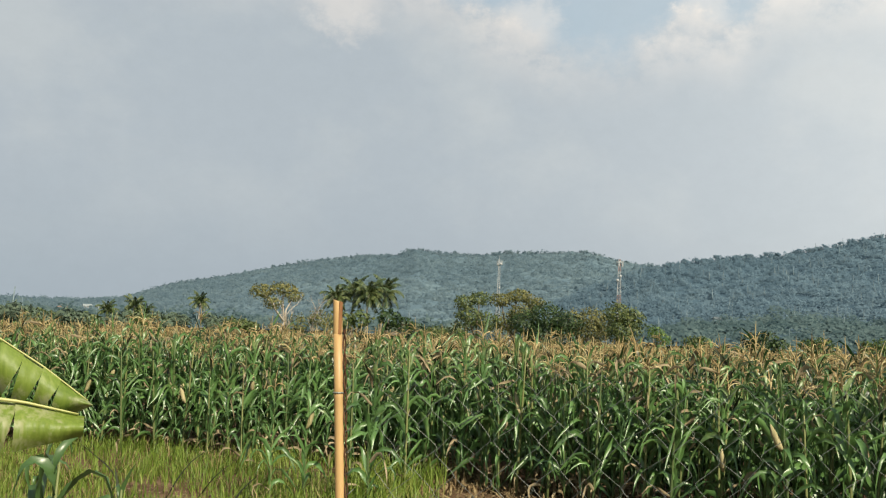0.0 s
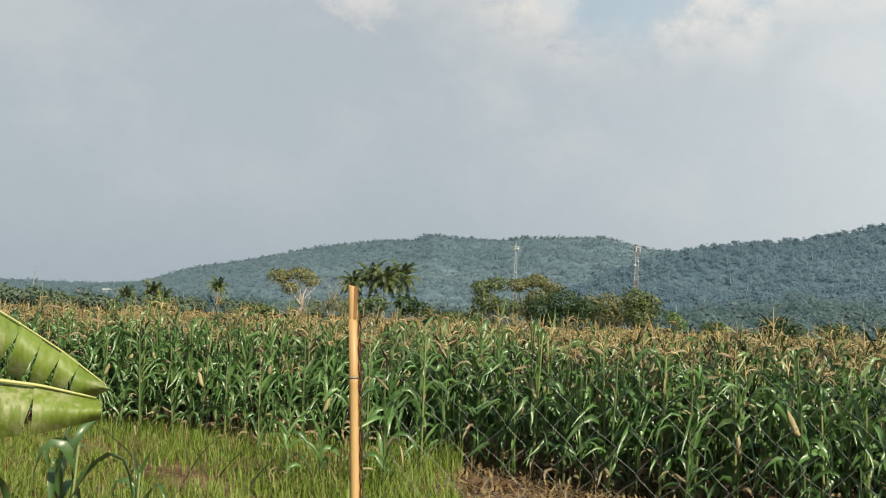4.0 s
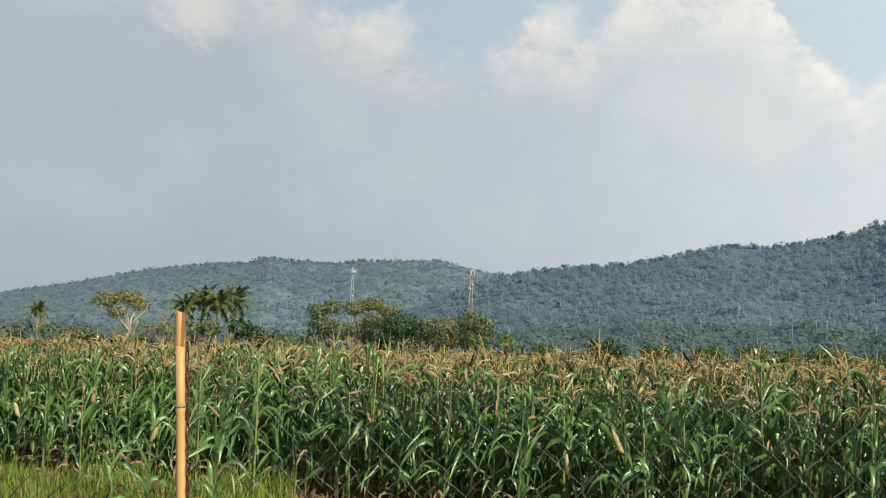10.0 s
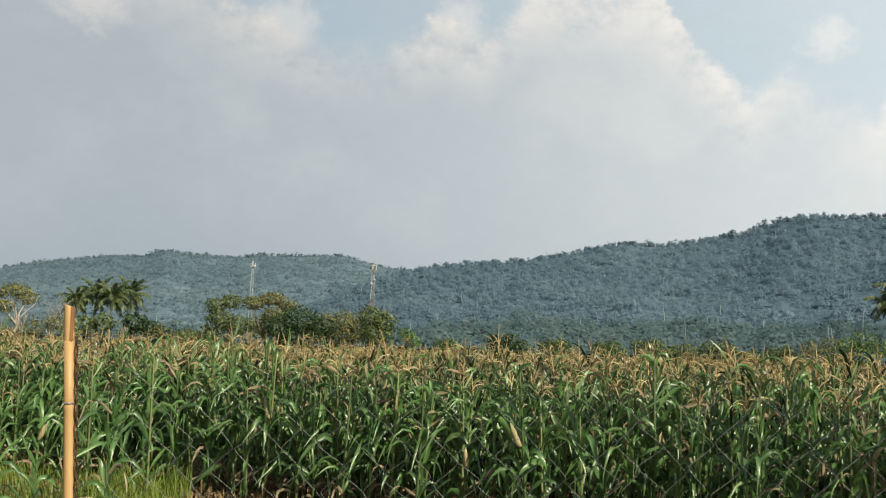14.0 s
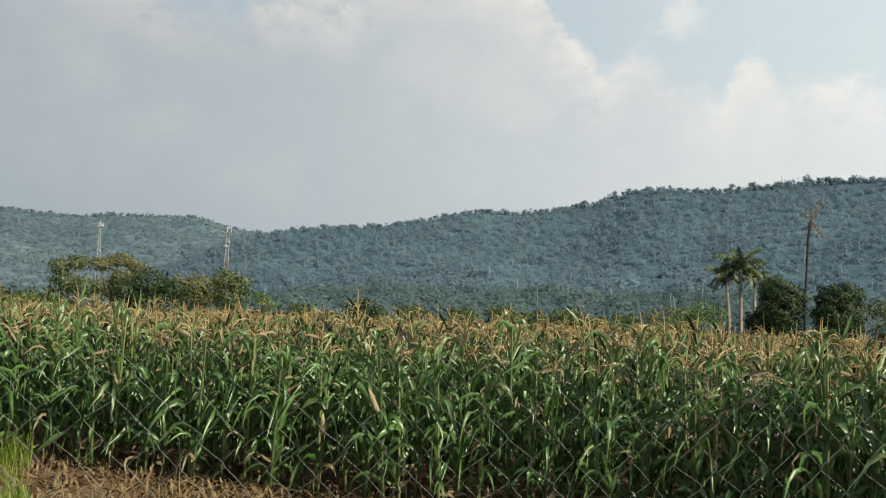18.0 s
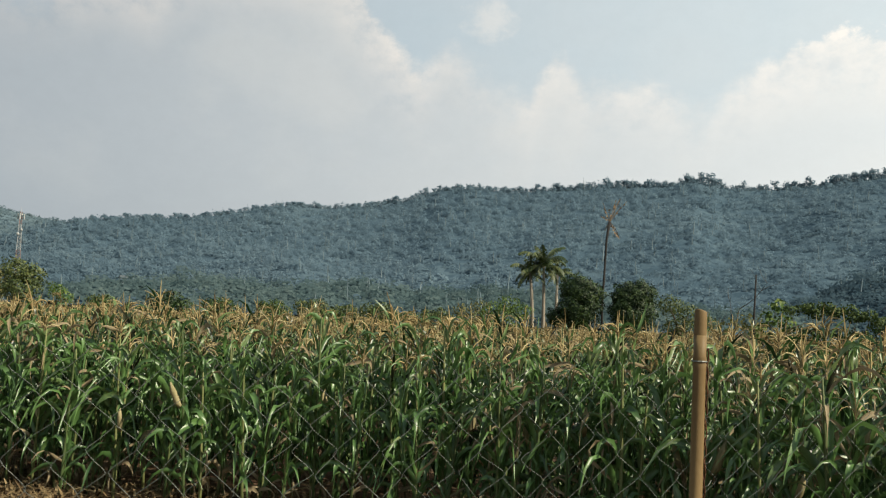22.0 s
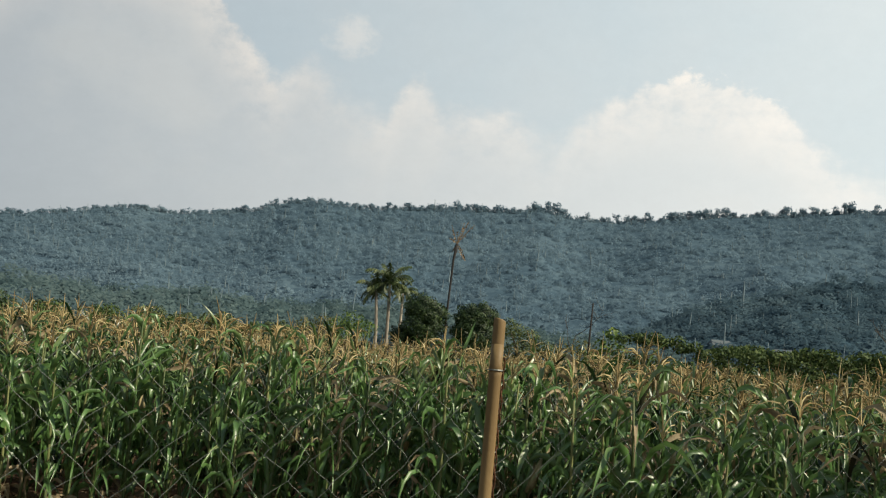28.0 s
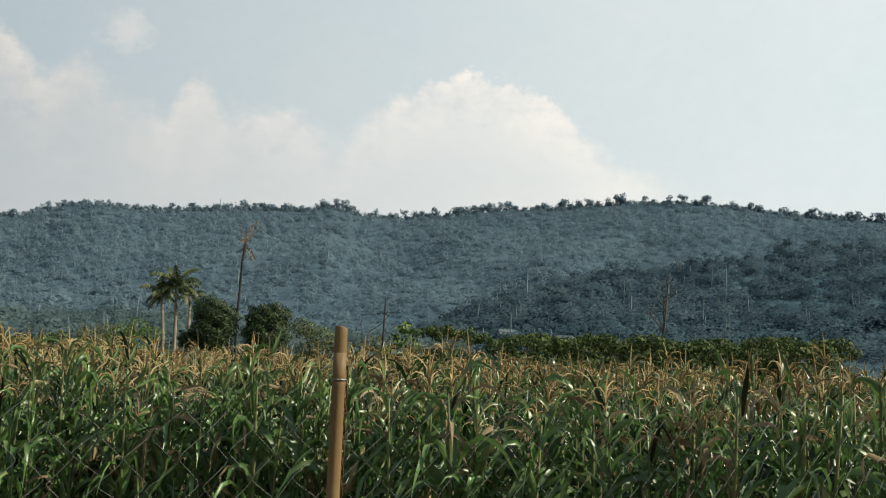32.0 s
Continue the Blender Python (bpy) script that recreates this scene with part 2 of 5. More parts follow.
M_HUSK = surface("corn_husk", streaked((0.154, 0.14, 0.063), (0.336, 0.294, 0.168), 14.0), 0.7, 0.2, (60, 0.4, 0.01))
M_GRASS = surface("grass", leafy((0.044, 0.082, 0.010), (0.104, 0.160, 0.020), (0.205, 0.225, 0.055), 0.7, 0.4), 0.55, 0.3, None, 0.25)
M_STRAW = surface("dry_straw", leafy((0.070, 0.045, 0.023), (0.130, 0.092, 0.046), (0.215, 0.168, 0.092), 1.5, 0.7), 0.85, 0.1)
M_BAMBOO = surface("bamboo", streaked((0.252, 0.154, 0.0595), (0.434, 0.301, 0.133), 16.0, (1, 1, 0.06)), 0.5, 0.35, (45, 0.25, 0.004))
M_BAMBOO_TAN = surface("tan_bamboo", streaked((0.135, 0.092, 0.040), (0.27, 0.195, 0.088), 16.0, (1, 1, 0.06)), 0.6, 0.25, (45, 0.3, 0.004))
M_BAMBOO_CUT = surface("bamboo_split", streaked((0.112, 0.0525, 0.0245), (0.238, 0.126, 0.056), 20.0), 0.8, 0.1, (60, 0.5, 0.004))
M_WIRE = surface("galvanised_wire", streaked((0.045, 0.055, 0.05), (0.12, 0.135, 0.115), 30.0, (1, 1, 1)), 0.5, 0.4)
M_RUST = surface("rusty_wire", streaked((0.036, 0.018, 0.011), (0.095, 0.047, 0.026), 40.0, (1, 1, 1)), 0.9, 0.1)
def banana_blade(n, pos):
    """Fine veins across the blade, pale worn patches, a tone of its own for each strip."""
    fine = n.add("ShaderNodeMapping")
    n.put(pos, fine.inputs[0])
    fine.inputs["Scale"].default_value = (90, 90, 5)
    f = n.math("ADD", n.math("MULTIPLY", n.noise(fine.outputs[0], 1.0, 3.0), 0.7), n.math("MULTIPLY", per_object(n), 0.35))
    c = n.ramp(f, [(0.2, (0.070, 0.118, 0.014)), (0.6, (0.135, 0.190, 0.030)), (0.85, (0.195, 0.235, 0.065))])
    worn = n.math("MULTIPLY", n.step(0.48, 0.58, n.noise(pos, 8.0, 6.0, 0.65)), n.step(0.35, 0.6, n.noise(fine.outputs[0], 0.6, 4.0)))
    return n.mix(n.math("MULTIPLY", worn, 0.6), c, (0.300, 0.300, 0.175))


M_BANANA = surface("banana_leaf", banana_blade, 0.5, 0.35, (22, 0.3, 0.01), 0.3)
M_RIB = surface("banana_midrib", streaked((0.238, 0.252, 0.084), (0.364, 0.35, 0.154), 8.0, (0.2, 1, 1)), 0.45, 0.4)
M_STEM = surface("banana_stem", streaked((0.07, 0.063, 0.0245), (0.182, 0.182, 0.063), 7.0), 0.6, 0.3, (20, 0.4, 0.01))
M_BARK = surface("bark", streaked((0.063, 0.0525, 0.0385), (0.182, 0.161, 0.126), 3.0), 0.9, 0.1, (9, 0.7, 0.05))
M_BARK_DARK = surface("dark_bark", streaked((0.012, 0.012, 0.013), (0.034, 0.032, 0.031), 3.0), 0.9, 0.1, (9, 0.7, 0.05))
M_TWIG = surface("grey_twigs", streaked((0.04, 0.035, 0.03), (0.11, 0.10, 0.085), 3.0), 0.9, 0.1, (9, 0.7, 0.05))
M_PALM = surface("palm_frond", leafy((0.014, 0.028, 0.009), (0.036, 0.058, 0.018), (0.105, 0.120, 0.040), 0.5, 0.6), 0.5, 0.4, None, 0.15)
M_PALM_BARK = surface("palm_bark", streaked((0.15, 0.13, 0.105), (0.36, 0.33, 0.28), 3.0), 0.9, 0.1, (9, 0.7, 0.05))
M_HEDGE = surface("hedge_leaves", leafy((0.018, 0.036, 0.011), (0.046, 0.076, 0.022), (0.105, 0.135, 0.045), 0.5, 0.6), 0.65, 0.15, None, 0.15)
M_PALM_DEAD = surface("dead_frond", leafy((0.091, 0.0525, 0.0245), (0.182, 0.119, 0.063), (0.28, 0.21, 0.126), 0.5, 0.6), 0.8, 0.1)
M_TREE = surface("tree_leaves", leafy((0.022, 0.040, 0.013), (0.055, 0.080, 0.024), (0.120, 0.135, 0.042), 0.5, 0.55), 0.55, 0.3, None, 0.15)
M_TREE_DARK = surface("dense_tree_leaves", leafy((0.006, 0.017, 0.006), (0.015, 0.034, 0.010), (0.050, 0.082, 0.019), 0.5, 0.5), 0.55, 0.3, None, 0.1)
M_TREE_DRY = surface("yellowing_leaves", leafy((0.050, 0.058, 0.020), (0.105, 0.112, 0.040), (0.185, 0.170, 0.072), 0.5, 0.6), 0.6, 0.2, None, 0.2)
M_SHRUB = surface("shrub_leaves", leafy((0.028, 0.062, 0.013), (0.066, 0.119, 0.023), (0.152, 0.200, 0.043), 0.5, 0.6), 0.55, 0.3, None, 0.2)
# Valley leaves: blue-grey haze of the distance mixed into the colour.
M_LEAF_VALLEY = surface("haze_tinted_leaves_valley", wooded((0.052, 0.088, 0.096), (0.088, 0.134, 0.140), (0.132, 0.184, 0.178), 7.0), 0.95, 0.0, None, 0.5)
# Tree green greyed in the colour itself to stand for haze over the plain.
M_TREE_PLAIN = surface("haze_greyed_tree_leaves", leafy((0.042, 0.064, 0.047), (0.070, 0.098, 0.070), (0.108, 0.138, 0.092), 0.5, 0.5), 0.7, 0.1, None, 0.15)
# Canopy below the crowns: haze blue, darkened in colour as shade between crowns.
M_WOOD_FAR = surface("haze_tinted_canopy_far", wooded((0.066, 0.101, 0.124), (0.084, 0.123, 0.146), (0.103, 0.145, 0.162), 11.0), 0.95, 0.0)
M_WOOD_MID = surface("haze_tinted_canopy_mid", wooded((0.038, 0.064, 0.086), (0.053, 0.085, 0.110), (0.072, 0.109, 0.132), 7.0), 0.95, 0.0)
M_WOOD_NEAR = surface("haze_tinted_canopy_near", wooded((0.034, 0.063, 0.085), (0.048, 0.084, 0.108), (0.066, 0.107, 0.130), 6.0), 0.95, 0.0)
# Crown leaves on the hills: the blue of the haze is part of their colour.
M_LEAF_FAR = surface("haze_tinted_leaves_far", wooded((0.082, 0.126, 0.154), (0.112, 0.163, 0.192), (0.140, 0.194, 0.216), 9.0), 0.95, 0.0, None, 0.5)
M_LEAF_MID = surface("haze_tinted_leaves_mid", wooded((0.086, 0.137, 0.175), (0.112, 0.173, 0.217), (0.142, 0.208, 0.250), 8.0), 0.95, 0.0, None, 0.5)
M_LEAF_NEAR = surface("haze_tinted_leaves_near", wooded((0.037, 0.068, 0.091), (0.062, 0.104, 0.132), (0.096, 0.147, 0.173), 7.0), 0.95, 0.0, None, 0.5)
# Hill ground, its colour shifted to blue-grey in place of haze.
M_HILL_FAR = surface("haze_tinted_ground_far", leafy((0.0782, 0.105, 0.116), (0.0952, 0.126, 0.133), (0.116, 0.136, 0.139), 0.01, 0.0), 0.95, 0.0)
M_HILL = surface("haze_tinted_ground", leafy((0.0748, 0.105, 0.126), (0.102, 0.136, 0.156), (0.122, 0.15, 0.163), 0.02, 0.0), 0.95, 0.0)
# Pale trunks, with the hill haze tinted into their colour too.
M_TRUNKS = surface("pale_haze_tinted_trunks", leafy((0.110, 0.152, 0.172), (0.138, 0.184, 0.203), (0.170, 0.214, 0.228), 0.05, 0.7), 0.9, 0.0)
# White and red mast paint, dulled in colour to stand for haze.
M_MAST = surface("haze_dulled_white", leafy((0.24, 0.256, 0.264), (0.288, 0.304, 0.312), (0.336, 0.352, 0.352), 0.4, 0.3), 0.8, 0.1)
M_MAST_RED = surface("haze_dulled_red", leafy((0.16, 0.108, 0.1), (0.2, 0.132, 0.12), (0.232, 0.16, 0.144), 0.4, 0.3), 0.8, 0.1)
M_LIME_GREY = surface("blue_grey_limewash", leafy((0.15, 0.175, 0.185), (0.18, 0.205, 0.212), (0.21, 0.235, 0.24), 0.4, 0.3), 0.8, 0.1)
M_ROOF_GREY = surface("grey_roof_sheet", leafy((0.060, 0.076, 0.086), (0.078, 0.095, 0.105), (0.098, 0.115, 0.124), 0.4, 0.3), 0.8, 0.2)
M_TILE = surface("roof_sheet", leafy((0.119, 0.077, 0.063), (0.182, 0.126, 0.105), (0.238, 0.182, 0.154), 0.4, 0.3), 0.8, 0.2)
M_GLASS_DARK = surface("dark_opening", leafy((0.014, 0.014, 0.014), (0.021, 0.021, 0.021), (0.035, 0.035, 0.035), 0.4, 0.3), 0.3, 0.5)


def soil(n, pos):
    c = n.ramp(n.noise(pos, 1.3, 8.0, 0.65), [(0.3, (0.038, 0.020, 0.012)), (0.5, (0.090, 0.053, 0.032)), (0.72, (0.175, 0.122, 0.076))])
    c = n.mix(n.step(0.56, 0.7, n.noise(pos, 14.0, 4.0)), c, (0.230, 0.172, 0.112))
    far = n.mix(n.noise(pos, 0.05, 6.0), (0.035, 0.0525, 0.0175), (0.119, 0.105, 0.042))
    length = n.add("ShaderNodeVectorMath", operation="LENGTH")
    n.put(pos, length.inputs[0])
    return n.mix(n.step(40.0, 75.0, length.outputs["Value"]), c, far)


M_SOIL = surface("field_soil", soil, 0.95, 0.1, (9.0, 0.8, 0.06))


# ---- mesh helpers ----
def mesh_of(name, verts, faces, mat, smooth=False):
    me = bpy.data.meshes.new(name)
    me.from_pydata([tuple(v) for v in verts], [], faces)
    me.materials.append(mat)
    if smooth:
        me.polygons.foreach_set("use_smooth", [True] * len(me.polygons))
    return me


def bulk(name, verts, faces, mat):
    """A large mesh straight from arrays: verts n x 3, faces m x 3 or m x 4."""
    me = bpy.data.meshes.new(name)
    v, q = np.asarray(verts, np.float32), np.asarray(faces, np.int32)
    me.vertices.add(len(v))
    me.vertices.foreach_set("co", v.ravel())
    me.loops.add(q.size)
    me.loops.foreach_set("vertex_index", q.ravel())
    me.polygons.add(len(q))
    me.polygons.foreach_set("loop_start", np.arange(0, q.size, q.shape[1], dtype=np.int32))
    me.materials.append(mat)
    me.update(calc_edges=True)
    return me


def thing(name, label, category, group="", kind="", at=None):
    e = new(name)
    e.empty_display_size = 0.1
    if at is not None:
        e.matrix_world = at
    return tagged(e, label, category, group, kind)


def part(name, me, parent, label="", m=None):
    ob = new(name, me)
    ob.parent = parent
    if m is not None:
        ob.matrix_basis = m
    if label:
        ob["label"] = label
    return ob


def tube(points, radii, sides=6, cap=True):
    """Verts and faces of a round bar along a line of points."""
    pts = [Vector(p) for p in points]
    verts, faces = [], []
    side = None
    for i, p in enumerate(pts):
        t = (pts[min(i + 1, len(pts) - 1)] - pts[max(i - 1, 0)]).normalized()
        if side is None:
            side = t.orthogonal().normalized()
        side = (side - t * side.dot(t)).normalized()
        up = t.cross(side)
        for k in range(sides):
            a = 2 * math.pi * k / sides
            verts.append(p + (side * math.cos(a) + up * math.sin(a)) * radii[i])
    for i in range(len(pts) - 1):
        for k in range(sides):
            a, b = i * sides + k, i * sides + (k + 1) % sides
            faces.append((a, b, b + sides, a + sides))
    if cap:
        faces.append(tuple(range(sides))[::-1])
        faces.append(tuple(range((len(pts) - 1) * sides, len(pts) * sides)))
    return verts, faces


def join(*pieces):
    verts, faces = [], []
    for v, f in pieces:
        o = len(verts)
        verts += list(v)
        faces += [tuple(i + o for i in q) for q in f]
    return verts, faces


def box(x0, y0, z0, x1, y1, z1):
    v = [Vector((x, y, z)) for z in (z0, z1) for x, y in ((x0, y0), (x1, y0), (x1, y1), (x0, y1))]
    return v, [(3, 2, 1, 0), (4, 5, 6, 7), (0, 1, 5, 4), (1, 2, 6, 5), (2, 3, 7, 6), (3, 0, 4, 7)]


# ---- ground ----
def build_ground():
    rings = [0, 1, 2, 3, 4, 5, 6, 7, 8, 9, 10, 11, 12, 14, 17, 21, 27, 35, 50, 75, 110, 160, 250, 400, 700, 1200, 2200, 4500]
    seg = 144
    verts, faces = [Vector((0, 0, 0))], []
    for r in rings[1:]:
        for k in range(seg):
            p = polar(360 * k / seg, r)
            p.z = noise.noise(Vector((p.x * 0.7, p.y * 0.7, 0))) * 0.05 if r < 30 else 0.0
            p.z += fall(r)
            verts.append(p)
    for k in range(seg):
        faces.append((0, 1 + (k + 1) % seg, 1 + k))
    for i in range(len(rings) - 2):
        for k in range(seg):
            a, b = 1 + i * seg + k, 1 + i * seg + (k + 1) % seg
            faces.append((a, b, b + seg, a + seg))
    ob = new("ground", mesh_of("ground", verts, [q[::-1] for q in faces], M_SOIL, True))
    tagged(ob, "brown field soil with dry litter and weeds", "ground", kind="structure")


build_ground()


# ---- hills ----
RIDGE_FAR = [(-60, 0.9), (-40, 1.0), (-30, 1.1), (-24, 1.05), (-20, 1.1), (-18, 1.3), (-16.8, 1.6), (-15.4, 2.15), (-13.9, 2.45), (-11.7, 2.9), (-9.3, 3.5), (-6.7, 4.0),
             (-4.5, 4.3), (-2.9, 4.4), (-1.6, 4.8), (-0.3, 4.6), (2, 4.6), (3.6, 4.8), (5.5, 4.85), (7.9, 4.98), (9, 4.75), (10, 4.5), (11.6, 4.3), (14, 3.6), (18, 2.6), (24, 1.0)]
RIDGE_MID = [(4, 1.20), (6.3, 2.10), (8.2, 3.00), (10, 3.70), (11.6, 4.20), (13.1, 4.55), (16.2, 4.85), (18.5, 5.02), (20.5, 5.43), (21.8, 5.73), (24, 6.15), (26.2, 6.10), (28.6, 6.40), (30.4, 6.71),
             (31.9, 7.21), (32.6, 7.51), (34.5, 7.71), (36.7, 7.51), (39.2, 7.77), (42.2, 8.02), (45, 8.15), (47, 8.42), (48.6, 8.04), (50.9, 7.97), (52.4, 8.12), (54.6, 8.42),
             (57.5, 8.71), (60.5, 8.91), (63.7, 9.21), (68, 9.26), (69.9, 9.00), (72.9, 8.60), (77.6, 8.18), (90, 7.20), (120, 5.00)]
RIDGE_NEAR = [(48, 0.4), (52.3, 1.8), (54.2, 2.6), (55.8, 3.4), (57.4, 4.1), (59, 4.3), (60.9, 5.0), (63.4, 5.4), (65.6, 5.5), (68.4, 6.0), (69.9, 6.2), (72.3, 6.6), (74, 6.9),
              (77.6, 7.2), (90, 8.0), (120, 6.0)]


def profile(table, az):
    xs, ys = zip(*table)
    return np.interp(az, xs, ys)


def slope_point(table, foot, crest, az, s, canopy=0.0):
    """A place on a hillside: s is 0 at the foot and 1 on the crest; past 1 it goes down behind."""
    az, s = np.asarray(az, float), np.asarray(s, float)
    d0 = np.interp(az, *zip(*foot))
    d1 = np.interp(az, *zip(*crest))
    d = d0 + (d1 - d0) * s
    peak = d1 * np.tan(np.radians(profile(table, az))) - canopy
    fold = np.sin(az * 0.31 + 3.1 * s + 1.3 * np.sin(s * 6 + az * 0.17)) + 0.5 * np.sin(az * 0.9 - s * 7.0 + 1.0)
    wave = 0.022 * fold * np.sin(np.clip(s, 0, 1) * math.pi)
    rise = np.where(s <= 1, np.clip(s, 0, 1) ** 1.15 + wave, 1 - (s - 1) * 2.2)
    z = peak * rise
    return np.stack([np.sin(np.radians(az)) * d, np.cos(np.radians(az)) * d, z], -1)


def hill(name, table, foot, crest, mat, label, a0, a1, na, canopy):
    az, s = np.linspace(a0, a1, na), np.concatenate([np.linspace(0, 1, 22), [1.15, 1.45]])
    A, S = np.meshgrid(az, s, indexing="ij")
    P = slope_point(table, foot, crest, A, S, canopy).reshape(-1, 3)
    P[:, 2] -= 3.0
    ns = len(s)
    i, j = np.meshgrid(np.arange(na - 1), np.arange(ns - 1), indexing="ij")
    a = (i * ns + j).ravel()
    ob = new(name, bulk(name, P, np.stack([a, a + ns, a + ns + 1, a + 1], 1), mat))
    ob.data.polygons.foreach_set("use_smooth", [True] * len(ob.data.polygons))
    tagged(ob, label, "hill", kind="structure")


rng = np.random.default_rng(7)


def leaf_quads(centres, size, rg, flat=0.0, aspect=1.0, facing=None, jitter=0.38):
    """One small four-cornered leaf clump at each centre, turned at random."""
    n = len(centres)
    u = rg.normal(size=(n, 3))
    u[:, 2] *= 1.0 - flat
    if facing is not None:
        nrm = facing / (np.linalg.norm(facing, axis=1)[:, None] + 1e-6) + rg.normal(0, jitter, (n, 3))
        nrm /= np.linalg.norm(nrm, axis=1)[:, None]
        u -= nrm * np.sum(u * nrm, 1)[:, None]
    u /= np.linalg.norm(u, axis=1)[:, None]
    w = rg.normal(size=(n, 3)) if facing is None else np.cross(nrm, u)
    w -= u * np.sum(u * w, 1)[:, None]
    w /= np.linalg.norm(w, axis=1)[:, None]
    s = (size * rg.uniform(0.6, 1.3, n))[:, None] * 0.5
    b = rg.uniform(0.55, 1.0, (n, 4, 1))
    c = centres[:, None, :] + b * np.stack([u * s * aspect + w * s * 0.3, w * s, -u * s * aspect + w * s * 0.2, -w * s], 1)
    return c.reshape(-1, 3)


def quads_for(v):
    return np.arange(len(v)).reshape(-1, 4)


def crown_points(n, rg, tall=0.8, hollow=0.55):
    """Points in a lumpy crown of radius 1, more of them near its skin."""
    d = rg.normal(size=(n, 3))
    d /= np.linalg.norm(d, axis=1)[:, None]
    r = hollow + (1 - hollow) * rg.random(n) ** 0.7
    lump = 1 + 0.22 * np.sin(d[:, 0] * 5 + 1.3) * np.sin(d[:, 1] * 4 + d[:, 2] * 5) + 0.1 * np.sin(d[:, 2] * 9 + d[:, 0] * 7)
    p = d * (r * lump)[:, None]
    p[:, 2] *= tall
    return p


def soft_mesh(name, V, F, N, mat):
    me = bulk(name, V, F, mat)
    me.polygons.foreach_set("use_smooth", [True] * len(me.polygons))
    me.normals_split_custom_set_from_vertices(N / np.linalg.norm(N, axis=1)[:, None])
    return me


def woods(name, table, foot, crest, mat, label, a0, a1, count, crown, per, leaf, rise, trunk_share, canopy, bias=0.8):
    """A hillside of trees: leafy tufts of every crown over the closed canopy, and pale trunks here and there."""
    az = rng.uniform(a0, a1, count)
    s = np.minimum(rng.random(count) ** bias, 0.985)
    P = slope_point(table, foot, crest, az, s, canopy)
    R = crown * rng.uniform(0.5, 1.15, count) * np.where(rng.random(count) < 0.10, 1.4, 1.0)
    tall = rng.uniform(0.6, 1.1, count) * rise
    lay = -P / np.linalg.norm(P, axis=1)[:, None] * 0.25 + np.array([0.0, 0.0, 0.75])
    C = np.stack([crown_points(per, rng, 1.0, 0.6) for _ in range(24)])[rng.integers(0, 24, count)]
    C[..., 2] = np.abs(C[..., 2])
    out = C.reshape(-1, 3)
    C = C * R[:, None, None]
    C[..., 2] *= tall[:, None]
    toward = -P / np.linalg.norm(P, axis=1)[:, None] * 0.5 + np.array([0.1, -0.05, 0.5])
    v = leaf_quads((C + P[:, None, :]).reshape(-1, 3), np.repeat(R, per) * leaf, rng, 0.3, 1.0, out * 0.4 + np.repeat(toward, per, 0), 0.25)
    N = np.repeat(out * 0.5 + np.repeat(lay, per, 0), 4, 0)
    ob = new(name, soft_mesh(name, v, quads_for(v), N, mat))
    tagged(ob, label, "woods", kind="stuff")
    t = rng.random(count) < trunk_share
    if not t.any():
        return
    Q, h, w = P[t], (R * 1.4)[t] * rng.uniform(0.6, 1.3, t.sum()), R[t] * rng.uniform(0.025, 0.05, t.sum())
    ahead = -Q * np.array([1.0, 1.0, 0.0])
    ahead /= np.linalg.norm(ahead, axis=1)[:, None]
    trunks_at("tree_trunks", Q + ahead * R[t][:, None], h, w, M_TRUNKS, "pale bare trunks among the hillside trees")


def trunks_at(name, Q, h, w, mat, label):
    """Slim four-sided trunks at those feet."""
    n = len(Q)
    lean = rng.normal(0, 0.07, (n, 2)) * h[:, None]
    ring = np.array([(-1, -1), (1, -1), (1, 1), (-1, 1)])
    low = np.concatenate([Q[:, None, :2] + ring * w[:, None, None], np.repeat(Q[:, None, 2:], 4, 1)], 2)
    high = np.concatenate([Q[:, None, :2] + lean[:, None] + ring * w[:, None, None] * 0.5, np.repeat((Q[:, 2] + h)[:, None, None], 4, 1)], 2)
    V = np.concatenate([low, high], 1).reshape(-1, 3)
    q = np.array([(k, (k + 1) % 4, (k + 1) % 4 + 4, k + 4) for k in range(4)])
    ob = new(name, bulk(name, V, (q[None] + (np.arange(n) * 8)[:, None, None]).reshape(-1, 4), mat))
    tagged(ob, label, "tree trunks", kind="stuff")


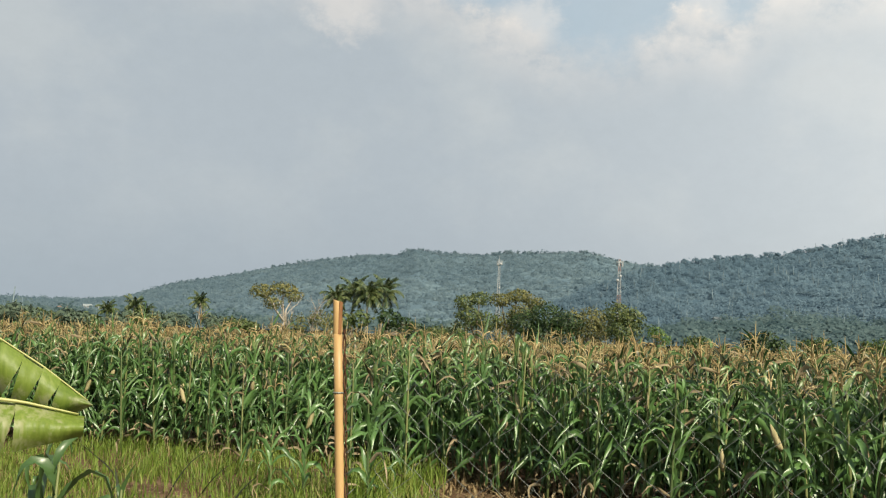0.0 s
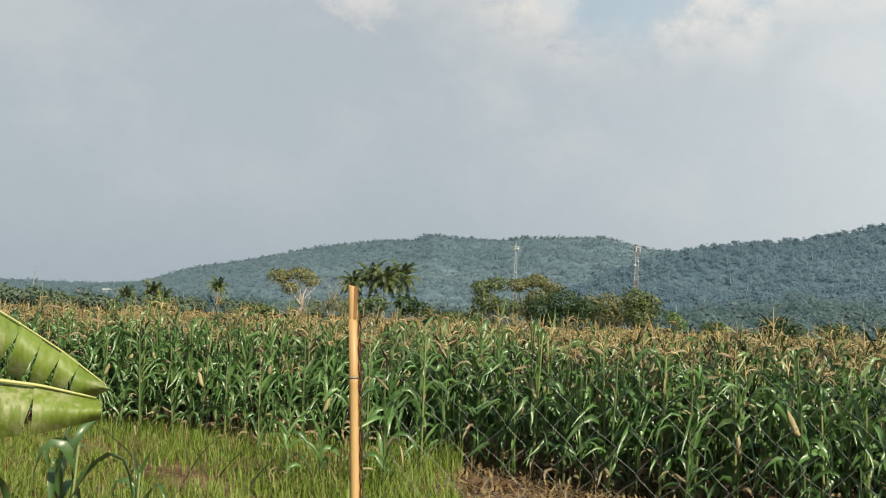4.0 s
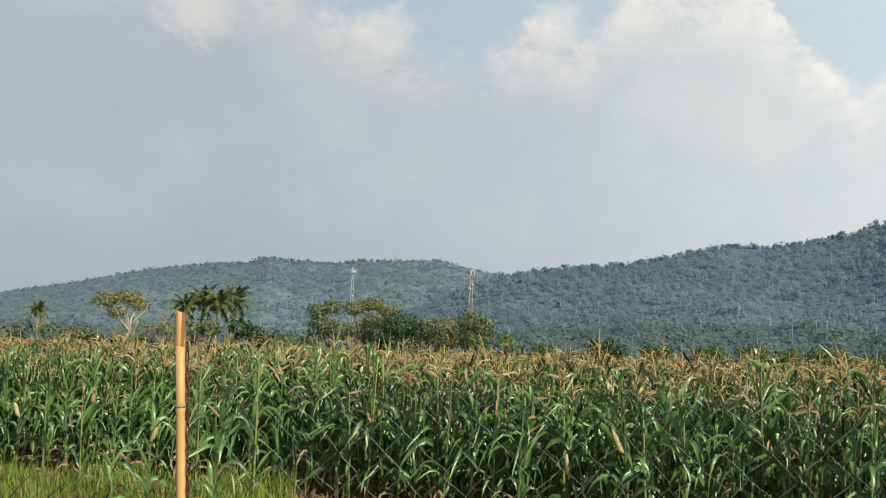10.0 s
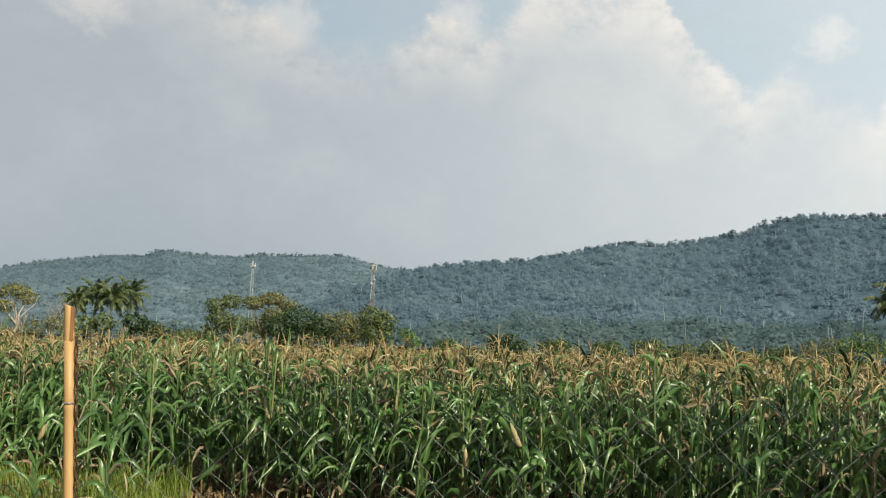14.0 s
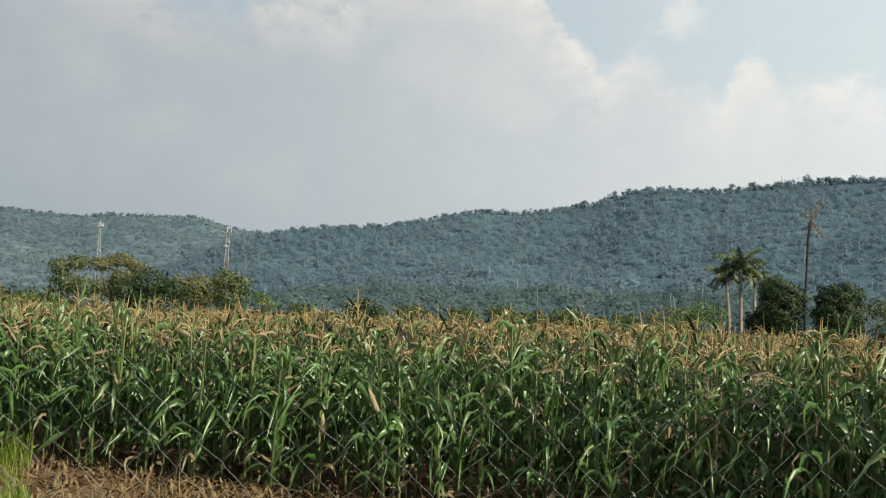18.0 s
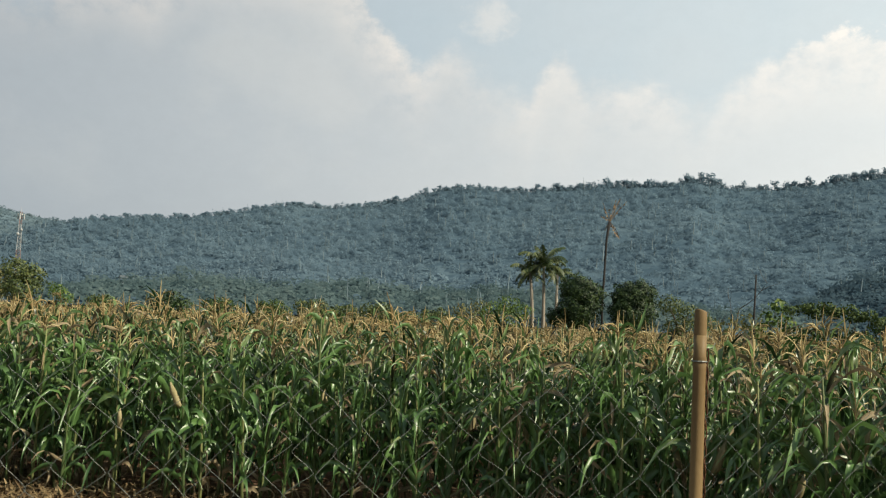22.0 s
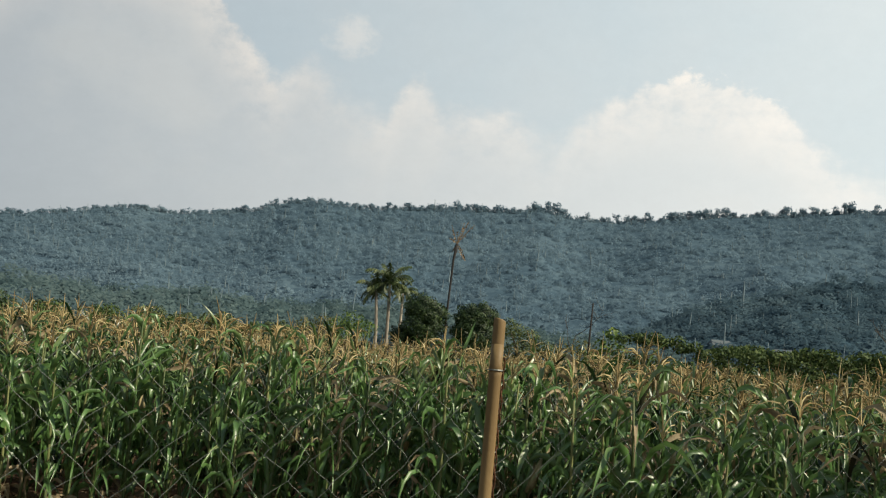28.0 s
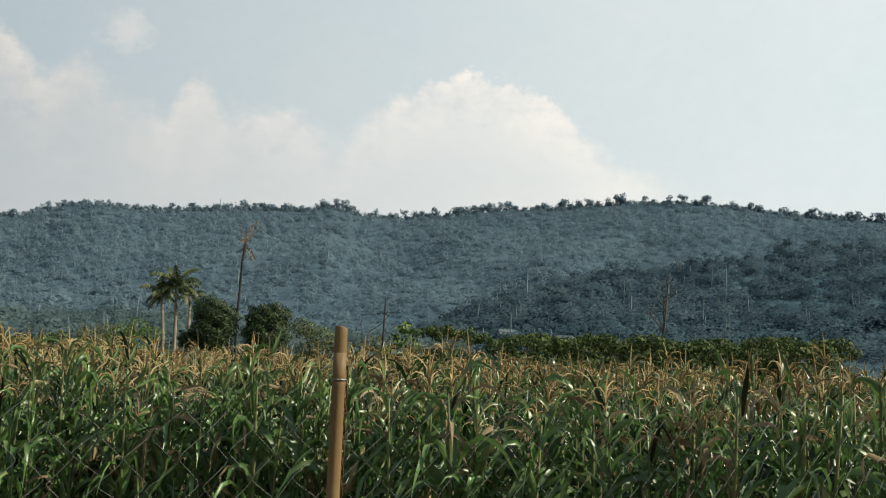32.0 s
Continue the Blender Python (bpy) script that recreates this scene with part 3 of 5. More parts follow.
def crest_trees(name, table, foot, crest, mat, label, trees, canopy):
    """Trees that stand free along a crest: (bearing, height, width) each; a trunk and several leafy lobes."""
    az, H, Wd = (np.array(c) for c in zip(*trees))
    P = slope_point(table, foot, crest, az, np.full(len(az), 0.985), canopy)
    side = np.stack([np.cos(np.radians(az)), -np.sin(np.radians(az)), 0 * az], 1)
    mids, sizes, talls = [], [], []
    for p, h, w, d in zip(P, H, Wd, side):
        for k in range(4 if w < 7 else 6):
            mids.append(p + d * w * 0.5 * rng.uniform(-0.6, 0.6) + np.array([0, 0, h * rng.uniform(0.15, 0.82)]))
            sizes.append(w * rng.uniform(0.24, 0.38))
            talls.append(rng.uniform(0.6, 0.9))
    mids, sizes, talls = np.array(mids), np.array(sizes), np.array(talls)
    per = 38
    C = np.concatenate([crown_points(per, rng, 1.0, 0.3) * r * np.array([1, 1, t]) for r, t in zip(sizes, talls)])
    open_side = -mids / np.linalg.norm(mids, axis=1)[:, None]
    out = C / np.repeat(sizes, per)[:, None]
    v = leaf_quads(C + np.repeat(mids, per, 0), np.repeat(sizes, per) * 0.5, rng, 0.2, 1.0, out * 0.4 + np.repeat(open_side * 0.6 + np.array([0.1, -0.05, 0.4]), per, 0), 0.25)
    ob = new(name, soft_mesh(name, v, quads_for(v), np.repeat(out * 0.35 + np.repeat(open_side * 0.3 + np.array([0, 0, 0.6]), per, 0), 4, 0), mat))
    tagged(ob, label, "woods", kind="stuff")
    trunks_at("tree_trunks", P - np.array([0, 0, 1.5]), H * 0.75 + 1.5, Wd * 0.03, mat, "slim trunks of the trees along the crest")


RIDGE_LOW = [(-34, 0.25), (-20, 0.35), (-12, 0.5), (0, 0.5), (8, 0.7), (13, 1.1), (16, 1.5), (20, 1.9), (24, 1.7), (28, 2.1), (32, 1.8), (36, 2.1), (41, 1.9), (46, 1.6), (50, 1.2), (56, 0.9)]
LOW_FOOT, LOW_CREST = [(-34, 250), (56, 230)], [(-34, 420), (10, 420), (56, 330)]
FAR_FOOT, FAR_CREST = [(-60, 700), (24, 700)], [(-60, 2200), (-18, 2000), (0, 1500), (24, 1400)]
MID_FOOT, MID_CREST = [(4, 640), (14, 580), (25, 480), (60, 430), (120, 400)], [(4, 820), (20, 950), (45, 950), (70, 1000), (120, 1000)]
NEAR_FOOT, NEAR_CREST = [(48, 300), (60, 280), (120, 260)], [(48, 380), (60, 480), (75, 560), (120, 560)]
hill("hill_far", RIDGE_FAR, FAR_FOOT, FAR_CREST, M_HILL_FAR, "far wooded hill behind the towers, blue haze in its colour", -60, 24, 150, 3.0)
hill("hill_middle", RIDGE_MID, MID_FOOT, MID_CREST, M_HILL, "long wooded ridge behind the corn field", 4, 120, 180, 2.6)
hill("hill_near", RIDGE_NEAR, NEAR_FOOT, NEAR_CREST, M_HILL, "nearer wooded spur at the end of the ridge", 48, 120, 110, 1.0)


def canopy(name, table, foot, crest, mat, label, a0, a1, d_az, rows, gap, dome, low, crest_lift):
    """The closed roof of a hillside wood: crowns side by side, each with its own height, rough with leaves."""
    az, s = np.arange(a0, a1, d_az), np.linspace(0.0, 1.04, rows)
    A, S = np.meshgrid(az, s, indexing="ij")
    P = slope_point(table, foot, crest, A, S, low)
    P[..., 0] += rng.normal(0, gap * 0.06, A.shape)
    x, y = P[..., 0] / gap, P[..., 1] / gap
    size = 512
    jx, jy, jh, jr = rng.random((size, size)), rng.random((size, size)), rng.uniform(0.25, 1.0, (size, size)) ** 1.3, rng.uniform(0.65, 1.05, (size, size))
    jh += 0.7 * (rng.random((size, size)) < 0.07)
    cx, cy = np.floor(x).astype(int), np.floor(y).astype(int)
    best = np.zeros(A.shape)
    for dx in (-1, 0, 1):
        for dy in (-1, 0, 1):
            kx, ky = (cx + dx) % size, (cy + dy) % size
            px, py = cx + dx + jx[kx, ky], cy + dy + jy[kx, ky]
            d = ((x - px) ** 2 + (y - py) ** 2) / jr[kx, ky] ** 2
            best = np.maximum(best, (0.25 + jh[kx, ky]) * np.sqrt(np.clip(1 - d, 0, 1)))
    lift = np.where(S > 0.955, crest_lift, 1.0)
    flat = P.copy()
    P[..., 2] += best * dome * lift + rng.normal(0, dome * 0.05, A.shape)
    flat[..., 2] += best * dome * 0.3
    N = np.cross(np.gradient(flat, axis=1), np.gradient(flat, axis=0))
    N *= np.sign(N[..., 2:3])
    ns, na = len(s), len(az)
    i, j = np.meshgrid(np.arange(na - 1), np.arange(ns - 1), indexing="ij")
    q = (i * ns + j).ravel()
    me = bulk(name, P.reshape(-1, 3), np.stack([q, q + ns, q + ns + 1, q + 1], 1), mat)
    me.polygons.foreach_set("use_smooth", [True] * len(me.polygons))
    N = N.reshape(-1, 3)
    me.normals_split_custom_set_from_vertices(N / np.linalg.norm(N, axis=1)[:, None])
    ob = new(name, me)
    tagged(ob, label, "woods", kind="stuff")


# Canopy sheets coloured darker than the crowns, as painted shade in the gaps.
canopy("far_woods", RIDGE_FAR, FAR_FOOT, FAR_CREST, M_WOOD_FAR, "canopy of the far hill, haze and gap shade in its colour", -34, 20, 0.12, 160, 10.0, 1.2, 1.0, 1.0)
canopy("hillside_woods", RIDGE_MID, MID_FOOT, MID_CREST, M_WOOD_MID, "canopy of the long ridge, haze and gap shade in its colour", 5, 86, 0.12, 160, 7.0, 1.0, 1.8, 1.0)
canopy("spur_woods", RIDGE_NEAR, NEAR_FOOT, NEAR_CREST, M_WOOD_NEAR, "canopy of the near spur, haze and gap shade in its colour", 49, 88, 0.12, 100, 5.0, 1.0, 2.5, 1.0)
canopy("valley_woods", RIDGE_LOW, LOW_FOOT, LOW_CREST, M_WOOD_MID, "canopy in the hollow below the ridge, haze and gap shade in its colour", -34, 56, 0.12, 80, 5.5, 1.2, 2.5, 1.0)
woods("far_trees", RIDGE_FAR, FAR_FOOT, FAR_CREST, M_LEAF_FAR, "tree crowns covering the far hill, blue haze in their colour", -32, 18, 10000, 6.0, 16, 0.45, 0.9, 0.0, 0.6)
woods("hillside_trees", RIDGE_MID, MID_FOOT, MID_CREST, M_LEAF_MID, "dense tree crowns on the long ridge, blue haze in their colour", 5, 84, 12500, 4.0, 30, 0.38, 1.3, 0.12, 1.0)
woods("spur_trees", RIDGE_NEAR, NEAR_FOOT, NEAR_CREST, M_LEAF_NEAR, "dark tree crowns on the near spur, haze in their colour", 50, 86, 1900, 5.0, 100, 0.27, 1.1, 0.08, 1.8)
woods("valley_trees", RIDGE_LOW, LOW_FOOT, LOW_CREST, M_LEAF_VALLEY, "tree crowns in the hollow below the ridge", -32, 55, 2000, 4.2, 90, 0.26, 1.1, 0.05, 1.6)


def along_crest(a0, a1, step, low, high, seed):
    """Bearing, height and width of trees in uneven groups along a crest."""
    rg = random.Random(seed)
    out, a = [], a0
    while a < a1:
        h = rg.uniform(low, high)
        out.append((a, h, h * rg.uniform(0.75, 1.2)))
        a += step * (rg.uniform(0.35, 0.9) if rg.random() < 0.75 else rg.uniform(1.2, 2.4))
    return out


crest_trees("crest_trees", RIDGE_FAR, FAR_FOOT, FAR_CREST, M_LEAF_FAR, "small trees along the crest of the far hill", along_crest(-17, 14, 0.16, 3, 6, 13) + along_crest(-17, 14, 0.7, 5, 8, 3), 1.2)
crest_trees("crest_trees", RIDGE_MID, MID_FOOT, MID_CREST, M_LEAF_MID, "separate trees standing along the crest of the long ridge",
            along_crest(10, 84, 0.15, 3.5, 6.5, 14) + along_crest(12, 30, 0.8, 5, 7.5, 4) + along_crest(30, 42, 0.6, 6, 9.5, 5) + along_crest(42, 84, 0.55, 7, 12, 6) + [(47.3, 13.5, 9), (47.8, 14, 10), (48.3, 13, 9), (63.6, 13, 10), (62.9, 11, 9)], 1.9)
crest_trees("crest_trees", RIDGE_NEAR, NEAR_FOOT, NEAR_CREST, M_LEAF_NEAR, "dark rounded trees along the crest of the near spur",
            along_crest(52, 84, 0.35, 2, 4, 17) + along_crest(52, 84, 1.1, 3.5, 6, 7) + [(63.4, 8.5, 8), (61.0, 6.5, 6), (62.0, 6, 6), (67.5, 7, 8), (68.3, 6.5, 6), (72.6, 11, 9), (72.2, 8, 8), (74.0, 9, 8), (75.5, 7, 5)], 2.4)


# ---- trees ----
def blob_crown(rg, blobs, per, leaf):
    """Leaf clumps of a crown made of several lobes: (x, y, z, radius, flatness)."""
    out, sizes, face = [], [], []
    for x, y, z, r, tall in blobs:
        n = max(60, int(per * 5.0 * r * r))
        p = crown_points(n, rg, tall, 0.55) * r
        face.append(p)
        out.append(p + np.array([x, y, z]))
        sizes.append(np.full(n, leaf))
    return leaf_quads(np.concatenate(out), np.concatenate(sizes), rg, 0.25, 1.0, np.concatenate(face))


def facing_eye(at):
    """A pose at that place whose x axis runs across the view from the field's edge."""
    return Matrix.Translation(at) @ pose(0, 0, 0, 0, 0, -math.degrees(math.atan2(at[0], at[1])))


def broadleaf(name, label, at, blobs, mat, leaf=0.55, per=26, bark=M_BARK, seed=1, trunk_r=0.25, limbs=True, category="tree", group=""):
    """A tree: trunk, a limb to each lobe of the crown, and the crown of leaf clumps."""
    rg = np.random.default_rng(seed)
    t = thing(name, label, category, group, at=facing_eye(at))
    cz = min(b[2] for b in blobs) * 0.55
    sway = rg.normal(0, 0.25, 2)
    fork = Vector((sway[0], sway[1], max(cz, 0.4)))
    part("trunk", mesh_of("trunk", *tube([(0, 0, -1.2), fork * 0.5 + Vector((sway[1] * 0.3, 0, 0)), fork], [trunk_r * 1.3, trunk_r, trunk_r * 0.8], 7), bark, True), t)
    if limbs:
        for x, y, z, r, tall in blobs:
            end = Vector((x, y, z))
            mid = fork.lerp(end, 0.5) + Vector((rg.normal(0, r * 0.15), rg.normal(0, r * 0.15), -r * 0.1))
            part("limb", mesh_of("limb", *tube([fork, mid, end], [trunk_r * 0.7, trunk_r * 0.45, trunk_r * 0.2], 5), bark, True), t)
    v = blob_crown(rg, blobs, per, leaf)
    part("crown", bulk("crown", v, quads_for(v), mat), t)
    return t


def frond_mesh(name, length, droop, mat, rg, width=0.9, pairs=22, ragged=0.0):
    """A palm frond: a bowed stem with leaflets hanging to both sides."""
    pts, verts, faces = [], [], []
    for i in range(pairs + 1):
        s = i / pairs
        pts.append(Vector((length * (s - 0.12 * s * s), 0, length * (0.30 * s - droop * s * s))))
    v, f = tube(pts[::3] + [pts[-1]], [0.05 * (1 - 0.8 * i / 8) for i in range(len(pts[::3]) + 1)], 3, False)
    verts, faces = list(v), list(f)
    for i in range(3, pairs + 1):
        s = i / pairs
        w = width * (0.35 + 1.1 * math.sin(math.pi * min(1.0, s * 0.9 + 0.1)) ** 0.7) * 0.62
        for side in (-1, 1):
            if rg.random() < ragged:
                continue
            a = pts[i]
            b = a + Vector((0.22 * w, side * w * 0.85, -w * rg.uniform(0.25, 0.75)))
            k = Vector((length / pairs * 0.75, 0, 0.02))
            o = len(verts)
            verts += [a, a + k, b + k * 0.45, b]
            faces.append((o, o + 1, o + 2, o + 3))
    return mesh_of(name, verts, faces, mat)


def arched_frond(length, start, bend, rg, width):
    """A living palm frond: it leaves the crown at an angle, arches over, and its leaflets hang to both sides."""
    steps = 22
    p, ang, pts = Vector((0, 0, 0)), radians(start), [Vector((0, 0, 0))]
    for i in range(steps):
        p = p + Vector((math.cos(ang), 0, math.sin(ang))) * (length / steps)
        ang -= radians(bend) / steps * (0.4 + 1.2 * i / steps)
        pts.append(p)
    verts, faces = tube(pts[::3] + [pts[-1]], [0.05 * (1 - 0.8 * i / 8) for i in range(len(pts[::3]) + 1)], 3, False)
    verts, faces = list(verts), list(faces)
    for i in range(3, steps + 1):
        s = i / steps
        w = width * (0.30 + 0.75 * math.sin(math.pi * min(1.0, s * 0.85 + 0.12)) ** 0.8)
        along = (pts[i] - pts[i - 1]).normalized()
        for side in (-1, 1):
            b = pts[i] + along * 0.35 * w + Vector((0, side * w * 0.62, -w * rg.uniform(0.45, 0.85)))
            k = along * (length / steps * 1.05)
            o = len(verts)
            verts += [pts[i], pts[i] + k, b + k * 0.5, b]
            faces.append((o, o + 1, o + 2, o + 3))
    return mesh_of("frond", verts, faces, M_PALM)


def palm(at, height, crown, lean=(0, 0), seed=1, label="", fronds=26, group="coconut palms", bark=None):
    rg = random.Random(seed)
    t = thing("coconut_palm", label or "green coconut palm with a slim grey trunk", "palm", group, at=facing_eye(at))
    top = Vector((lean[0], lean[1], height))
    pts = [Vector((0, 0, -1.2)), Vector((lean[0] * 0.15, lean[1] * 0.15, height * 0.35)), Vector((lean[0] * 0.5, lean[1] * 0.5, height * 0.7)), top]
    part("trunk", mesh_of("trunk", *tube(pts, [0.26, 0.19, 0.17, 0.15], 7), bark or M_PALM_BARK, True), t)
    kinds = [arched_frond(crown * 1.15, a, d, rg, crown * 0.30) for a, d in ((78, 70), (58, 95), (36, 105), (12, 95), (-15, 70))]
    for k in range(fronds):
        m = Matrix.Translation(top) @ pose(0, 0, 0, 0, rg.uniform(-9, 9), 137.5 * k + rg.uniform(-14, 14))
        part("frond", kinds[min(4, int(5 * k / fronds))], t, m=m @ Matrix.Scale(rg.uniform(0.8, 1.1), 4))
    return t


def at_bearing(az, dist, z=0.0):
    return polar(az, dist, z)


def crest(dist, el):
    """Height at a distance for an elevation seen from the eye."""
    return EYE + dist * math.tan(radians(el))


def bare_limbs(start, aim, length, radius, rg, depth, out):
    pts = [start]
    d = aim.normalized()
    for i in range(4):
        d = (d + Vector((rg.gauss(0, 0.16), rg.gauss(0, 0.16), rg.gauss(0.02, 0.1)))).normalized()
        pts.append(pts[-1] + d * length / 4)
    out.append(tube(pts, [radius * (1 - 0.17 * i) for i in range(5)], 5, False))
    if depth:
        for k in range(rg.choice((2, 3, 3))):
            i = rg.choice((2, 3, 4))
            side = (d + Vector((rg.gauss(0, 0.8), rg.gauss(0, 0.8), rg.uniform(-0.1, 0.7)))).normalized()
            bare_limbs(pts[i], side, length * rg.uniform(0.4, 0.65), radius * 0.5, rg, depth - 1, out)


def bare_tree(name, label, category, at, seed, feet, length):
    """A leafless thicket: several stems that fork and bend."""
    rg = random.Random(seed)
    t = thing(name, label, category, at=facing_eye(at))
    out = []
    for x in feet:
        bare_limbs(Vector((x, 0, -0.8)), Vector((rg.uniform(-0.5, 0.5), 0, 1)), length * rg.uniform(0.8, 1.1), 0.075, rg, 3, out)
    for v, f in out:
        part("branch", mesh_of("branch", v, f, M_PALM_BARK), t)


# Trees beyond the left part of the field
def tree_group_west():
    d = 90.0
    # thin-leaved spreading tree with pale limbs
    h = crest(d, 2.6)
    broadleaf("spreading_tree", "pale-limbed spreading tree with thin yellow-green leaves", at_bearing(-9.3, d),
              [(-1.6, 0, h - 1.0, 1.3, 0.55), (0.2, 0.5, h - 0.7, 1.3, 0.5), (1.2, 0, h - 1.3, 1.0, 0.6), (-0.6, -0.5, h - 2.0, 1.0, 0.6)],
              M_TREE_DRY, 0.21, 72, M_PALM_BARK, 3, 0.16)
    bare_tree("bare_shrub", "leafless thicket of pale bent branches beyond the corn", "shrub", at_bearing(-7.9, 88), 5, (-1.6, -0.4, 0.8, 1.8), 3.6)
    broadleaf("shrub", "low dry shrub at the far edge of the corn", at_bearing(-7.6, 88), [(-0.8, 0, 1.9, 1.2, 0.8), (0.9, 0, 2.3, 1.3, 0.7), (2.0, 0, 1.5, 1.0, 0.8)], M_TREE_DRY, 0.21, 48, seed=4, trunk_r=0.08, category="shrub")
    for az, el, dd, cr, ln, sd in ((-6.05, 1.75, 215, 3.4, (-0.4, 0), 11), (-5.25, 2.05, 220, 4.3, (0.5, 0), 12), (-4.4, 2.0, 216, 4.3, (0.3, 0), 13), (-3.6, 2.15, 222, 4.3, (0.9, 0), 14)):
        palm(at_bearing(az, dd), crest(dd, el), cr, ln, sd)
    broadleaf("tree", "dark round tree among the coconut palms", at_bearing(-3.1, 118), [(0, 0, 3.0, 1.5, 0.8), (1.6, 0, 2.4, 1.3, 0.8), (3.2, 0, 1.9, 1.2, 0.7)], M_TREE_DARK, 0.5, 20, seed=5)
    broadleaf("tree", "dense green tree below the palms", at_bearing(-5.2, 116), [(-1.2, 0, 2.4, 1.5, 0.8), (1.0, 0, 2.7, 1.5, 0.8)], M_TREE, 0.5, 20, seed=6)
    # mixed trees before the towers
    broadleaf("tree", "green tree with an uneven crown before the mast", at_bearing(1.9, d), [(-1.12, 0, 4.37, 1.06, 0.7), (0.22, 0, 4.78, 1.12, 0.6), (-0.67, 0, 3.12, 1.42, 0.7), (0.9, 0, 2.7, 1.42, 0.7), (-1.57, 0, 1.77, 1.18, 0.8)], M_TREE, 0.21, 102, seed=7, trunk_r=0.15)
    broadleaf("umbrella_tree", "umbrella-shaped tree with a yellowing crown", at_bearing(4.2, 91), [(-1.46, 0, 4.78, 1.18, 0.55), (0.11, 0.3, 5.2, 1.3, 0.5), (1.46, 0, 4.58, 1.12, 0.55), (0.34, -0.4, 3.74, 1.3, 0.6), (-0.9, 0, 2.7, 1.3, 0.8)], M_TREE_DRY, 0.21, 91, seed=8, trunk_r=0.16)
    broadleaf("bushy_tree", "dark dense rounded bush with purplish shade", at_bearing(5.7, 88), [(-1.68, 0, 2.6, 1.53, 0.9), (0.22, 0, 3.22, 1.77, 0.85), (1.9, 0, 2.6, 1.53, 0.85), (0.0, 0, 1.56, 1.89, 0.8)], M_TREE_DARK, 0.21, 133, seed=9, trunk_r=0.15)
    broadleaf("bushy_tree", "yellow-green leafy bush beside the dark one", at_bearing(8.2, 90), [(-1.34, 0, 3.02, 1.3, 0.9), (0.34, 0, 3.33, 1.3, 0.9), (1.46, 0, 2.7, 1.18, 0.9), (0.0, 0, 1.56, 1.77, 0.8)], M_TREE_DRY, 0.21, 109, seed=10, trunk_r=0.12)
    broadleaf("tree", "compact green tree at the foot of the mast", at_bearing(10.15, 86), [(-0.45, 0, 3.74, 1.3, 0.85), (0.78, 0, 3.33, 1.18, 0.85), (0.0, 0, 2.29, 1.65, 0.8)], M_TREE, 0.21, 133, seed=15, trunk_r=0.14)
    broadleaf("shrub", "small leafy shrub behind the corn", at_bearing(11.9, 92), [(0, 0, 2.4, 0.8, 0.9), (0.7, 0, 1.8, 0.8, 0.9)], M_SHRUB, 0.21, 102, seed=16, trunk_r=0.08, category="shrub")
    # far left: palms and trees before the plain
    for az, el, dd, cr, sd in ((-18.6, 0.55, 270, 2.9, 21), (-17.2, 0.8, 260, 3.2, 22), (-16.6, 0.5, 270, 2.8, 24), (-13.7, 1.2, 265, 3.0, 23)):
        palm(at_bearing(az, dd), crest(dd, el), cr, (0.3, 0), sd)
    rg = random.Random(5)
    for k in range(64):
        az = rg.uniform(-28, -10.5) if k < 50 else rg.uniform(-3, 1)
        dd = rg.uniform(120, 220)
        top = crest(dd, rg.uniform(0.2, 0.95 if az < -22 else 0.75))
        r = top * 0.42
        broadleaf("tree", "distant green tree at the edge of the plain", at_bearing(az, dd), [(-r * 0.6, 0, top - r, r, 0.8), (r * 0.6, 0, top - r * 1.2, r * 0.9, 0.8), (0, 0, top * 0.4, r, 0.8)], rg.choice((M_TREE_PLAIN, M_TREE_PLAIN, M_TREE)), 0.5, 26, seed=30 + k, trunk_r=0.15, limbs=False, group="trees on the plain")


